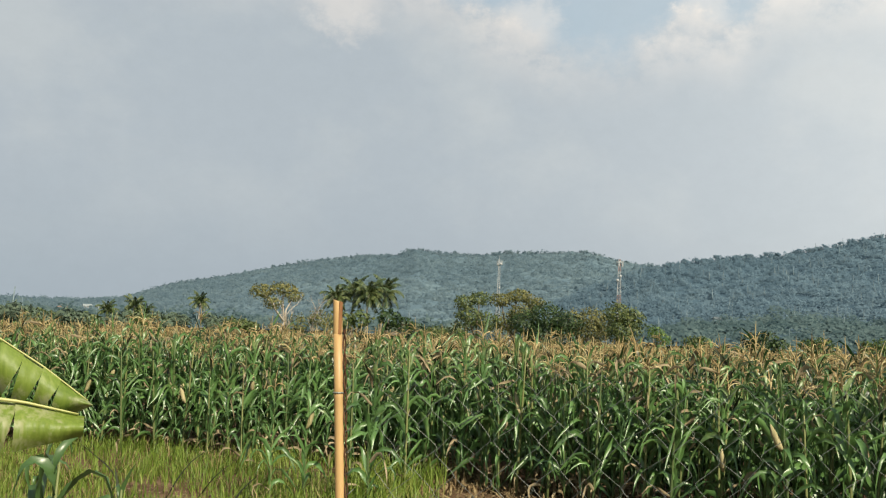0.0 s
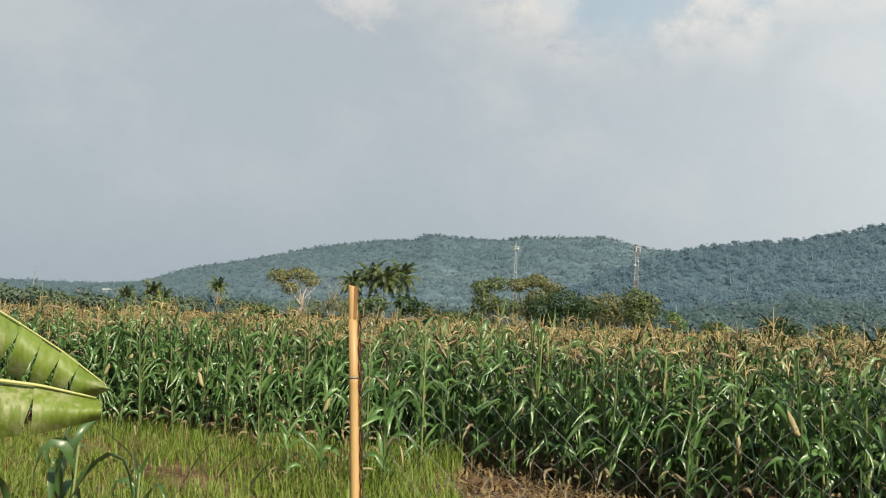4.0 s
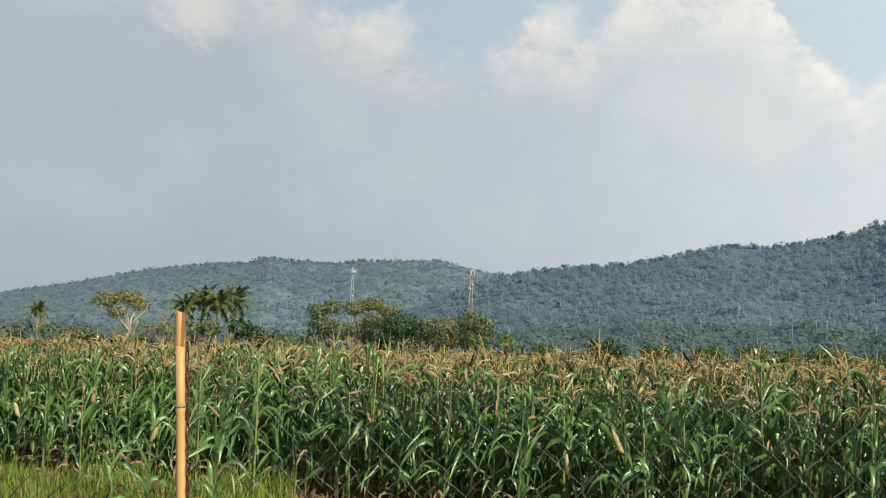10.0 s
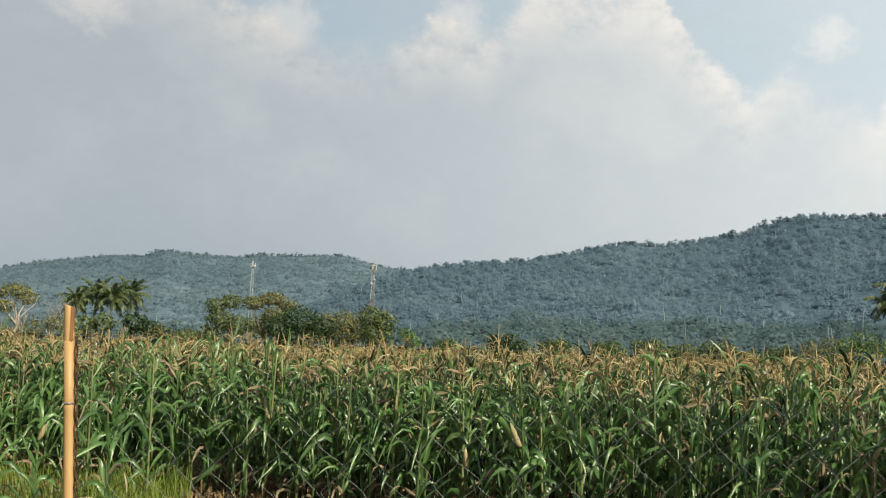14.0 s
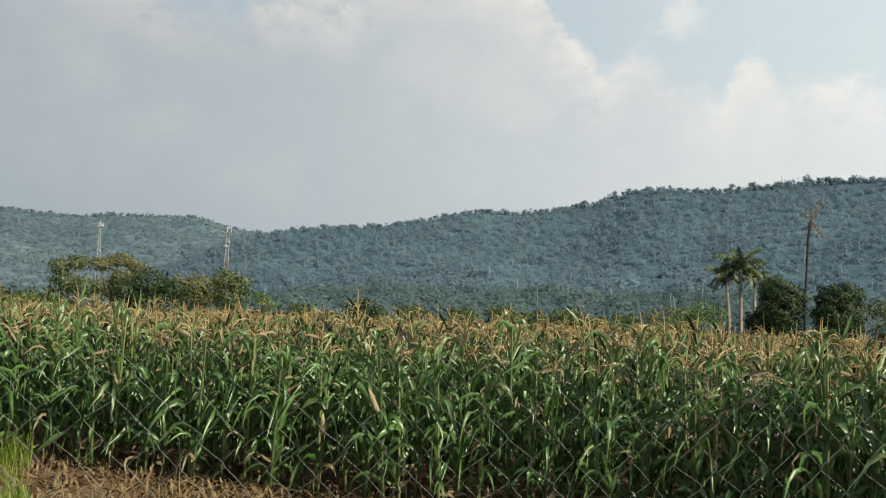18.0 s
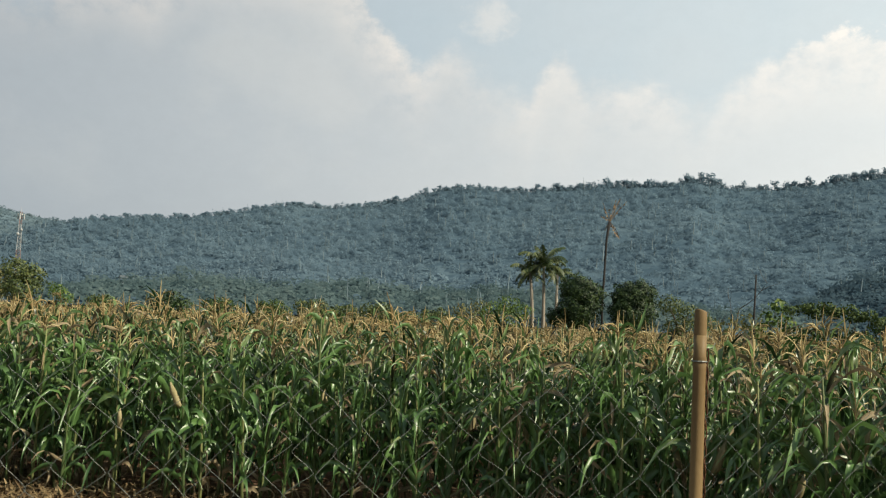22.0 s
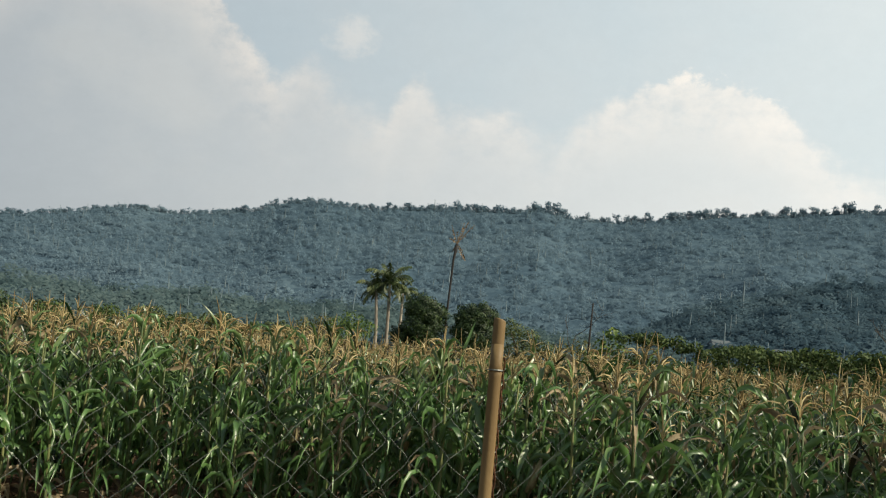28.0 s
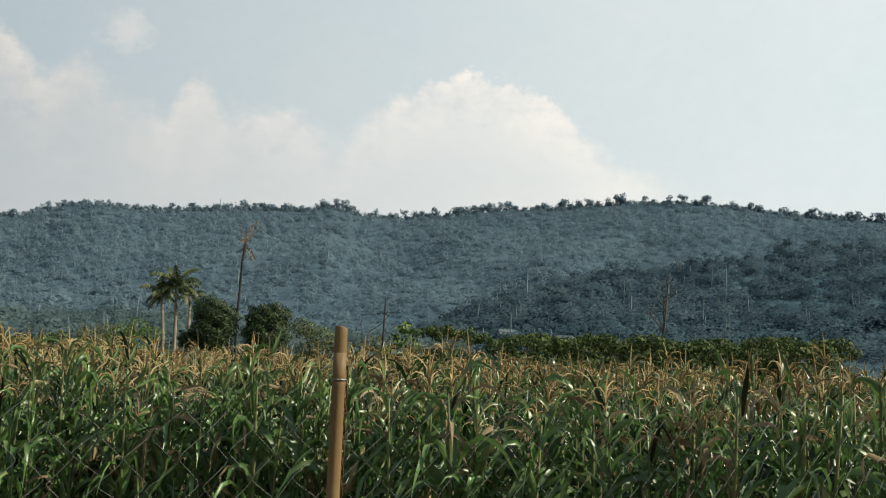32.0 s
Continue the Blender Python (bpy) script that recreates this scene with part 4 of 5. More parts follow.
def tree_group_east():
    d = 112.0
    # two living palms, one shorter behind, and the dead one
    palm(at_bearing(38.15, d), crest(d, 2.85), 2.2, (-0.5, 0), 41, "coconut palm with a tall pale trunk, fronds swept to one side", 15)
    palm(at_bearing(38.75, d), crest(d, 3.3), 2.7, (-0.2, 0), 42, "tallest coconut palm with a pale trunk", 19)
    palm(at_bearing(39.45, d + 8), crest(d + 8, 2.8), 2.0, (0.0, 0), 43, "shorter coconut palm with yellowing fronds", 14)
    dd = 126.0
    rg = random.Random(8)
    t = thing("dead_palm", "dead palm with a bare dark trunk and broken brown fronds", "palm", at=facing_eye(at_bearing(41.86, dd)))
    h = crest(dd, 5.9)
    top = Vector((0.9, 0, h))
    part("trunk", mesh_of("trunk", *tube([(0.45, 0, -1.2), (0.35, 0, h * 0.3), (0.5, 0, h * 0.6), (0.6, 0, h * 0.85), top], [0.17, 0.14, 0.13, 0.14, 0.22], 7), M_BARK_DARK, True), t)
    for rx, rz, ln, dr in ((-52, 10, 3.0, 0.05), (-50, 190, 2.2, 0.0), (-72, 110, 1.6, 0.05), (-40, -8, 3.2, 0.12), (80, 0, 2.2, -0.05), (55, 25, 2.2, 0.3), (-30, 175, 1.3, 0.3), (-60, 345, 2.6, 0.05), (70, 180, 1.2, 0.2)):
        part("broken_frond", frond_mesh("broken_frond", ln * 1.15, dr, M_PALM_DEAD, rg, 0.32, 14, 0.5), t, "brown withered frond", Matrix.Translation(top) @ pose(0, 0, 0, 0, rx, rz))
    # dense round trees below
    broadleaf("round_tree", "dense dark round-crowned tree", at_bearing(40.75, 104), [(-0.3, 0, 5.1, 1.9, 0.9), (0.8, 0, 4.6, 1.8, 0.9), (0, 0, 3.0, 2.35, 1.0), (-2.2, 0, 2.2, 1.2, 0.9)], M_TREE_DARK, 0.22, 291, seed=51)
    broadleaf("round_tree", "broad dense dark-green round tree", at_bearing(43.75, 104), [(-0.6, 0, 4.5, 1.8, 0.9), (0.6, 0, 4.8, 1.8, 0.9), (-0.1, 0, 2.8, 2.55, 1.0)], M_TREE_DARK, 0.22, 291, seed=52)
    broadleaf("tree", "green tree sloping down beside the round tree", at_bearing(46.3, 106), [(-1.1, 0, 4.0, 1.5, 0.8), (0.9, 0, 3.1, 1.5, 0.8), (2.6, 0, 2.1, 1.4, 0.8), (0, 0, 1.6, 1.8, 0.8)], M_TREE, 0.22, 68, seed=53)
    broadleaf("shrub", "green shrub behind the corn near the palms", at_bearing(36.6, 100), [(-1.4, 0, 2.6, 1.2, 0.8), (0.2, 0, 3.2, 1.3, 0.8), (1.6, 0, 2.6, 1.2, 0.8), (0, 0, 1.5, 1.8, 0.8)], M_SHRUB, 0.22, 55, seed=54, trunk_r=0.1, category="shrub")
    broadleaf("shrub", "yellowish shrub behind the corn near the palms", at_bearing(34.6, 104), [(-1.0, 0, 2.3, 1.1, 0.8), (0.9, 0, 2.8, 1.2, 0.8), (0, 0, 1.3, 1.7, 0.8)], M_TREE_DRY, 0.22, 46, seed=55, trunk_r=0.1, category="shrub")


def shrubs_beyond():
    rg = random.Random(77)
    for k, az in enumerate((14.2, 17.6, 20.4, 23.3, 25.6, 27.4, 29.3, 31.0, 32.6, 35.5)):
        d = rg.uniform(98, 125)
        top = crest(d, rg.uniform(0.35, 1.05))
        r = top * 0.34
        broadleaf("shrub", "dark green shrub beyond the far edge of the corn", at_bearing(az, d), [(-r * 0.9, 0, top - r * 1.2, r, 0.8), (r * 0.5, 0, top - r, r, 0.8), (r * 1.5, 0, top - r * 1.6, r * 0.9, 0.8), (0, 0, top * 0.4, r * 1.4, 0.8)],
                  rg.choice((M_TREE, M_TREE_DARK, M_HEDGE)), 0.26, 60, seed=180 + k, trunk_r=0.1, category="shrub", group="shrubs beyond the field")


def pole_and_hedge():
    d = 68.0
    z1 = crest(d, 3.2)
    t = thing("pole", "thin dark wooden pole standing at the field edge", "pole", at=facing_eye(at_bearing(50.18, d)))
    part("shaft", mesh_of("shaft", *tube([(0, 0, -1.2), (0.05, 0, z1 * 0.5), (0.12, -0.05, z1)], [0.075, 0.065, 0.05], 7), M_BARK_DARK, True), t)
    rg = random.Random(3)
    t = thing("bare_shrub", "leafless shrub with bent grey branches", "shrub", at=facing_eye(at_bearing(49.6, 70)))
    out = []
    bare_limbs(Vector((0, 0, -0.8)), Vector((-0.35, 0, 1)), 4.2, 0.06, rg, 2, out)
    for v, f in out:
        part("branch", mesh_of("branch", v, f, M_TWIG), t)
    broadleaf("shrub", "upright green shrub beside the pole", at_bearing(51.2, 69), [(-0.3, 0, 2.5, 0.6, 1.0), (0.3, 0, 3.4, 0.7, 0.7), (0.7, 0, 2.2, 0.8, 0.9), (-0.9, 0, 1.6, 0.8, 0.8)], M_SHRUB, 0.3, 36, seed=61, trunk_r=0.06, category="shrub")
    broadleaf("shrub", "thin grey-green shrub at the foot of the pole", at_bearing(49.6, 71), [(-0.9, 0, 1.8, 0.9, 0.8), (0.3, 0, 2.2, 0.9, 0.8), (1.0, 0, 1.5, 0.8, 0.8)], M_TREE_DRY, 0.28, 24, seed=62, trunk_r=0.06, category="shrub")
    for k, (az, el) in enumerate(((52.6, 1.75), (53.6, 1.9), (54.8, 1.75), (55.8, 1.5), (56.9, 1.0))):
        h = crest(66, el)
        broadleaf("cassava_bush", "cassava bush with spreading green leaves", at_bearing(az, 66), [(-0.6, 0, h - 0.5, 0.65, 0.6), (0.3, 0, h - 0.35, 0.6, 0.6), (0.9, 0, h - 0.7, 0.6, 0.6), (0, 0, h * 0.45, 0.9, 0.6)], M_HEDGE, 0.20, 80, seed=70 + k, trunk_r=0.05, category="shrub", group="cassava hedge")
    for k in range(20):
        az = 58.0 + k * 0.88
        h = crest(56, 1.45 + 0.25 * math.sin(k * 1.7) + (0.3 if k > 14 else 0.0))
        broadleaf("cassava_bush", "cassava bush with spreading green leaves", at_bearing(az, 56 + 3 * math.sin(k * 2.1)), [(-0.5, 0, h - 0.45, 0.8, 0.5), (0.35, 0.2, h - 0.35, 0.8, 0.45), (0.85, 0, h - 0.8, 0.75, 0.6), (-0.3, 0, h * 0.5, 1.1, 0.6), (0.6, 0, h * 0.35, 1.0, 0.6)], M_HEDGE, 0.20, 80, seed=90 + k, trunk_r=0.05, category="shrub", group="cassava hedge")
    broadleaf("spreading_tree", "small flat-topped tree with layered branches at the end of the hedge", at_bearing(72.0, 52),
              [(-0.9, 0, 1.9, 0.9, 0.35), (0.2, 0, 2.3, 1.0, 0.3), (1.0, 0, 2.55, 0.7, 0.3), (0.6, 0, 1.7, 0.9, 0.35), (-1.6, 0, 1.4, 0.8, 0.4)], M_HEDGE, 0.18, 90, M_BARK, 131, 0.08)
    d = 60.0
    t = thing("bare_tree", "leafless grey tree with one long side branch", "tree", at=facing_eye(at_bearing(65.15, d)))
    rg = random.Random(21)
    out = []
    h = crest(d, 5.6)
    right = Vector((1, 0, 0))
    trunk = [Vector((0, 0, -1.0)), Vector((0.0, 0, 1.0)) + right * 0.1, Vector((0, 0, 2.2)) + right * 0.55, Vector((0, 0, 3.6)) + right * 0.85, Vector((0, 0, h * 0.92)) + right * 1.15]
    part("trunk", mesh_of("trunk", *tube(trunk, [0.12, 0.10, 0.085, 0.07, 0.03], 7), M_TWIG, True), t)
    bare_limbs(trunk[2], right * 1.0 + Vector((0, 0, 0.15)), 3.0, 0.06, rg, 1, out)
    bare_limbs(trunk[3], right * -0.6 + Vector((0, 0, 0.8)), 1.6, 0.045, rg, 2, out)
    for k in range(7):
        s = trunk[3].lerp(trunk[4], k / 7)
        bare_limbs(s, Vector((rg.gauss(0, 0.7), rg.gauss(0, 0.7), 1.0)), 1.15, 0.035, rg, 2, out)
    for v, f in out:
        part("branch", mesh_of("branch", v, f, M_TWIG), t)


tree_group_west()
tree_group_east()
shrubs_beyond()
pole_and_hedge()


# ---- masts and houses ----
def mast(az, dist, el, base, label, bands, dishes):
    h = crest(dist, el)
    t = thing("telecom_mast", label, "tower", "telecom masts", at=Matrix.Translation(at_bearing(az, dist)) @ pose(0, 0, 0, 0, 0, -az))
    n = len(bands)

    def half(z):
        return base * (1 - 0.72 * z / h) / 2

    for i, mat in enumerate(bands):
        z0, z1 = h * i / n, h * (i + 1) / n
        pieces = []
        for sx, sy in ((-1, -1), (1, -1), (1, 1), (-1, 1)):
            pieces.append(tube([(sx * half(z0), sy * half(z0), z0), (sx * half(z1), sy * half(z1), z1)], [0.15, 0.15], 4, False))
        steps = 3
        for j in range(steps):
            a, b = z0 + (z1 - z0) * j / steps, z0 + (z1 - z0) * (j + 1) / steps
            cs = [(-1, -1), (1, -1), (1, 1), (-1, 1)]
            for (ax, ay), (bx, by) in zip(cs, cs[1:] + cs[:1]):
                pieces.append(tube([(ax * half(a), ay * half(a), a), (bx * half(b), by * half(b), b)], [0.08, 0.08], 3, False))
                pieces.append(tube([(bx * half(a), by * half(a), a), (ax * half(b), ay * half(b), b)], [0.08, 0.08], 3, False))
                pieces.append(tube([(ax * half(b), ay * half(b), b), (bx * half(b), by * half(b), b)], [0.08, 0.08], 3, False))
        part("lattice_section", mesh_of("lattice_section", *join(*pieces), mat), t)
    for z, x, r in dishes:
        part("antenna_drum", mesh_of("antenna_drum", *tube([(x, -half(z) - 0.9, z), (x, -half(z) - 0.1, z)], [r, r], 12), M_MAST, True), t, "white drum antenna")
    for k in range(3):
        a = radians(120 * k + 20)
        x, y = math.cos(a) * 1.6, math.sin(a) * 1.6
        part("antenna_panel", mesh_of("antenna_panel", *box(x - 0.25, y - 0.15, h - 3.4, x + 0.25, y + 0.15, h - 0.8), M_MAST), t, "white panel antenna")
    part("lightning_rod", mesh_of("lightning_rod", *tube([(0, 0, h - 0.2), (0, 0, h + 2.5)], [0.1, 0.05], 4), M_MAST), t)


mast(9.9, 500, 4.55, 3.0, "red and white lattice telecom mast with white dishes", [M_MAST, M_MAST, M_MAST, M_MAST_RED, M_MAST, M_MAST, M_MAST_RED], [(31, -0.8, 0.7), (33, 0.6, 0.6), (40, 0.4, 0.5)])
mast(3.1, 600, 4.35, 2.6, "slender pale lattice telecom mast", [M_MAST] * 5, [(44, -0.8, 0.7), (44.5, 0.8, 0.7), (30, 0.5, 0.5)])


def house(slope, az, s, turn, w, dp, h, roof, label):
    """A small house standing on a hillside, s of the way up."""
    table, foot, top_line, canopy = slope
    p = Vector(slope_point(table, foot, top_line, az, s, canopy))
    t = thing("house", label, "house", "far houses", at=Matrix.Translation(p) @ pose(0, 0, 0, 0, 0, turn - az))
    part("wall", mesh_of("wall", *box(-w / 2, -dp / 2, -3.5, w / 2, dp / 2, h), M_LIME_GREY), t)
    v = [Vector(p) for p in ((-w * 0.58, -dp * 0.62, h), (w * 0.58, -dp * 0.62, h), (w * 0.58, dp * 0.62, h), (-w * 0.58, dp * 0.62, h), (-w * 0.5, 0, h + dp * 0.35), (w * 0.5, 0, h + dp * 0.35))]
    part("roof", mesh_of("roof", v, [(0, 1, 5, 4), (2, 3, 4, 5), (1, 2, 5), (3, 0, 4), (3, 2, 1, 0)], roof), t)
    for x in (-w * 0.3, w * 0.3):
        part("window", mesh_of("window", *box(x - 0.7, -dp / 2 - 0.06, h * 0.35, x + 0.7, -dp / 2 + 0.1, h * 0.75), M_GLASS_DARK), t)
    part("door", mesh_of("door", *box(-0.6, -dp / 2 - 0.05, -0.1, 0.6, -dp / 2 + 0.1, h * 0.72), M_TILE), t)


FAR_SLOPE = (RIDGE_FAR, FAR_FOOT, FAR_CREST, 5.0)
MID_SLOPE = (RIDGE_MID, MID_FOOT, MID_CREST, 5.0)
NEAR_SLOPE = (RIDGE_NEAR, NEAR_FOOT, NEAR_CREST, 3.0)
house(FAR_SLOPE, -19.55, 0.35, 10, 9, 6, 5.5, M_LIME_GREY, "small white house on the wooded plain")
house(FAR_SLOPE, -20.7, 0.3, -20, 12, 6, 5.0, M_TILE, "pale house with a brown roof among trees")
house(FAR_SLOPE, -18.9, 0.32, 30, 8, 6, 5.0, M_LIME_GREY, "small pale house beside the white one")
house(MID_SLOPE, 15.3, 0.27, 15, 5.5, 4.5, 2.6, M_ROOF_GREY, "low pale house below the wooded ridge")
house(NEAR_SLOPE, 57.3, 0.3, 20, 6, 5, 3.2, M_ROOF_GREY, "grey-roofed hut under the near spur")
house(NEAR_SLOPE, 60.6, 0.2, -15, 5, 4, 3.2, M_ROOF_GREY, "small hut under the near spur")


# ---- corn ----
EDGE = [(-16, 12.8), (-8, 12.4), (-3.6, 12.2), (-1.8, 11.9), (-0.5, 11.3), (0.4, 10.3), (1.3, 9.4), (2.0, 8.65), (2.8, 7.85), (3.7, 7.1), (4.5, 6.0), (4.95, 4.7), (5.2, 3.2), (5.4, 1.2), (5.6, -2.5)]


def behind_edge(x, y):
    """Distance behind the front row; negative in front of it."""
    best = None
    for (ax, ay), (bx, by) in zip(EDGE, EDGE[1:]):
        ex, ey = bx - ax, by - ay
        k = np.clip(((x - ax) * ex + (y - ay) * ey) / (ex * ex + ey * ey), 0, 1)
        px, py = x - ax - k * ex, y - ay - k * ey
        d = np.hypot(px, py) * np.sign(-(ex * (y - ay) - ey * (x - ax)) * -1)
        best = d if best is None else np.where(np.abs(d) < np.abs(best), d, best)
    return best


def leaf_strip(rg, z0, bearing, length, width, rise, droop, rows=9, across=3, twist=0.9):
    """A corn leaf that rises from the stalk, bows over and hangs; its middle is folded into a keel."""
    a = radians(bearing)
    outv, sidev = Vector((math.cos(a), math.sin(a), 0)), Vector((-math.sin(a), math.cos(a), 0))
    p, ang = Vector((0, 0, z0)), radians(rise)
    verts, faces = [], []
    bend = radians(droop) / (rows - 1)
    wobble = rg.uniform(0, 6.28)
    fold = rg.uniform(0.12, 0.55)
    for i in range(rows):
        s = i / (rows - 1)
        w = width * (0.55 + 0.45 * min(1, s * 4)) * max(0.04, (1 - s ** 2.2)) * 0.5
        t = outv * math.cos(ang) + Vector((0, 0, math.sin(ang)))
        nrm = -outv * math.sin(ang) + Vector((0, 0, math.cos(ang)))
        roll = twist * math.sin(s * 4.0 + wobble)
        side = sidev * math.cos(roll) + nrm * math.sin(roll)
        up = nrm * math.cos(roll) - sidev * math.sin(roll)
        ripple = 0.12 * w * math.sin(s * 14 + wobble)
        if across == 3:
            verts += [p - side * w + up * (0.55 * w + ripple), p, p + side * w + up * (0.55 * w - ripple)]
        else:
            verts += [p - side * w, p + side * w]
        p = p + t * (length / (rows - 1))
        ang -= bend * (0.25 + 2.6 * math.exp(-((s - fold) / 0.16) ** 2) + rg.uniform(-0.5, 0.5))
    for i in range(rows - 1):
        for k in range(across - 1):
            o = i * across + k
            faces.append((o, o + 1, o + 1 + across, o + across))
    return verts, faces


def tassel_bits(rg, z, size, branches=9, thick=0.006):
    """A tassel: one upright spike and thin side branches that arch over and hang."""
    pieces = []
    nod = Vector((rg.uniform(-0.25, 0.25), rg.uniform(-0.25, 0.25), 0))
    for k in range(branches):
        a = rg.uniform(0, 6.28)
        o = Vector((math.cos(a), math.sin(a), 0))
        L = size * (1.25 if k == 0 else rg.uniform(0.6, 1.1))
        p = Vector((0, 0, z + (0.0 if k == 0 else rg.uniform(0.0, 0.4) * size)))
        ang = radians(86 if k == 0 else rg.uniform(58, 82))
        turn = radians(rg.uniform(5, 30) if k == 0 else rg.uniform(50, 170)) / 4
        pts = [p]
        for i in range(4):
            p = p + (o * math.cos(ang) + Vector((0, 0, math.sin(ang))) + nod * 0.5) * (L / 4)
            ang -= turn
            pts.append(p)
        w = thick * rg.uniform(0.7, 1.25)
        pieces.append(tube(pts, [w * 0.8, w * 1.3, w * 1.3, w, w * 0.35], 3, False))
    return join(*pieces)


def corn_shape(rg, height, leaves):
    """The numbers of one plant: for each leaf its foot, bearing, length, width, rise, bow and state."""
    spec = []
    a = rg.uniform(0, 360)
    for k in range(leaves):
        s = (k + 0.6) / leaves
        z = height * (0.045 + 0.935 * s)
        a += 180 + rg.uniform(-50, 50)
        L = rg.uniform(0.36, 0.62) * (0.72 + 0.5 * math.sin(math.pi * min(1, s * 0.85 + 0.1)))
        dry = s < rg.uniform(0.0, 0.16) or rg.random() < 0.09
        w = rg.uniform(0.028, 0.060)
        if dry:
            spec.append((z + 0.06, a, L * 0.8, w * 0.75, rg.uniform(15, 60), rg.uniform(100, 170), True))
        elif s > 0.74:
            stiff = rg.random() < 0.35
            spec.append((z, a, L * (0.7 if stiff else 0.8), w * (0.62 if stiff else 0.75), rg.uniform(66, 84) if stiff else rg.uniform(58, 83), rg.uniform(5, 45) if stiff else rg.uniform(100, 165), False))
        else:
            rise = rg.uniform(58, 84)
            spec.append((z, a, L, w, rise, rise + rg.uniform(55, 96), False))
    return spec


def corn_plant(seed, label, dark=False, height=None, withered=0.0):
    rg = random.Random(seed)
    h = height or rg.uniform(1.22, 1.42)
    t = thing("corn_plant", label, "corn plant", "corn plants along the front rows")
    lean = Vector((rg.uniform(-0.05, 0.05), rg.uniform(-0.05, 0.05), 0))
    pts = [Vector((0, 0, -0.05))] + [lean * (k / 6) + Vector((0, 0, h * k / 6)) for k in range(1, 7)]
    part("stalk", mesh_of("stalk", *tube(pts, [0.014, 0.013, 0.012, 0.011, 0.010, 0.008, 0.005], 6), M_STALK, True), t)
    for z, a, L, w, rise, droop, dry in corn_shape(rg, h, 22):
        if rg.random() < withered:
            dry, w, droop = True, w * 0.6, droop + 30
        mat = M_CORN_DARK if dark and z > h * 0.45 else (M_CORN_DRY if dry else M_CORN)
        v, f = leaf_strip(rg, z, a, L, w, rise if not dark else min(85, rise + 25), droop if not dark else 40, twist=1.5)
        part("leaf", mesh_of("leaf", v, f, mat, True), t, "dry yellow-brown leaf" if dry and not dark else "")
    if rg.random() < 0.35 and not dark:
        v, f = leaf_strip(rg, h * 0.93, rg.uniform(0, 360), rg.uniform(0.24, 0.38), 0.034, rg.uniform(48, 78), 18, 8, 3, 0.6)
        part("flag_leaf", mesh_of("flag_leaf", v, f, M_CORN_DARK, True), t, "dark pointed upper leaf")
    if seed % 4 != 3:
        part("tassel", mesh_of("tassel", *tassel_bits(rg, h - 0.02, rg.uniform(0.13, 0.25), rg.choice((5, 6, 7, 8)), 0.0034), M_CORN_DARK if dark else M_TASSEL), t, "dry straw-coloured tassel")
    if rg.random() < 0.4:
        a = rg.uniform(0, 6.28)
        o = Vector((math.cos(a), math.sin(a), 0))
        b = Vector((0, 0, h * rg.uniform(0.42, 0.55)))
        part("ear", mesh_of("ear", *tube([b, b + o * 0.03 + Vector((0, 0, 0.05)), b + o * 0.06 + Vector((0, 0, 0.14)), b + o * 0.08 + Vector((0, 0, 0.21))], [0.012, 0.026, 0.024, 0.006], 7), M_HUSK, True), t, "pale husked ear")
    return t


def scatter(r0, r1, a0, a1, step_r, step_a, jitter, rg):
    """Places on a jittered field grid of rows, inside a ring sector."""
    m = r1 * 1.05
    xs, ys = np.meshgrid(np.arange(-m, m, step_a), np.arange(-m, m, step_r))
    c, s = math.cos(0.5), math.sin(0.5)
    x, y = (c * xs - s * ys).ravel(), (s * xs + c * ys).ravel()
    x = x + rg.normal(0, jitter, x.size)
    y = y + rg.normal(0, jitter, y.size)
    r, a = np.hypot(x, y), np.degrees(np.arctan2(x, y))
    k = (r > r0) & (r < r1) & (a > a0) & (a < a1)
    return x[k], y[k]


FIELD_END = [(-40, 80), (-9, 78), (12, 80), (34, 88), (47, 66), (58, 52), (80, 48), (100, 46)]


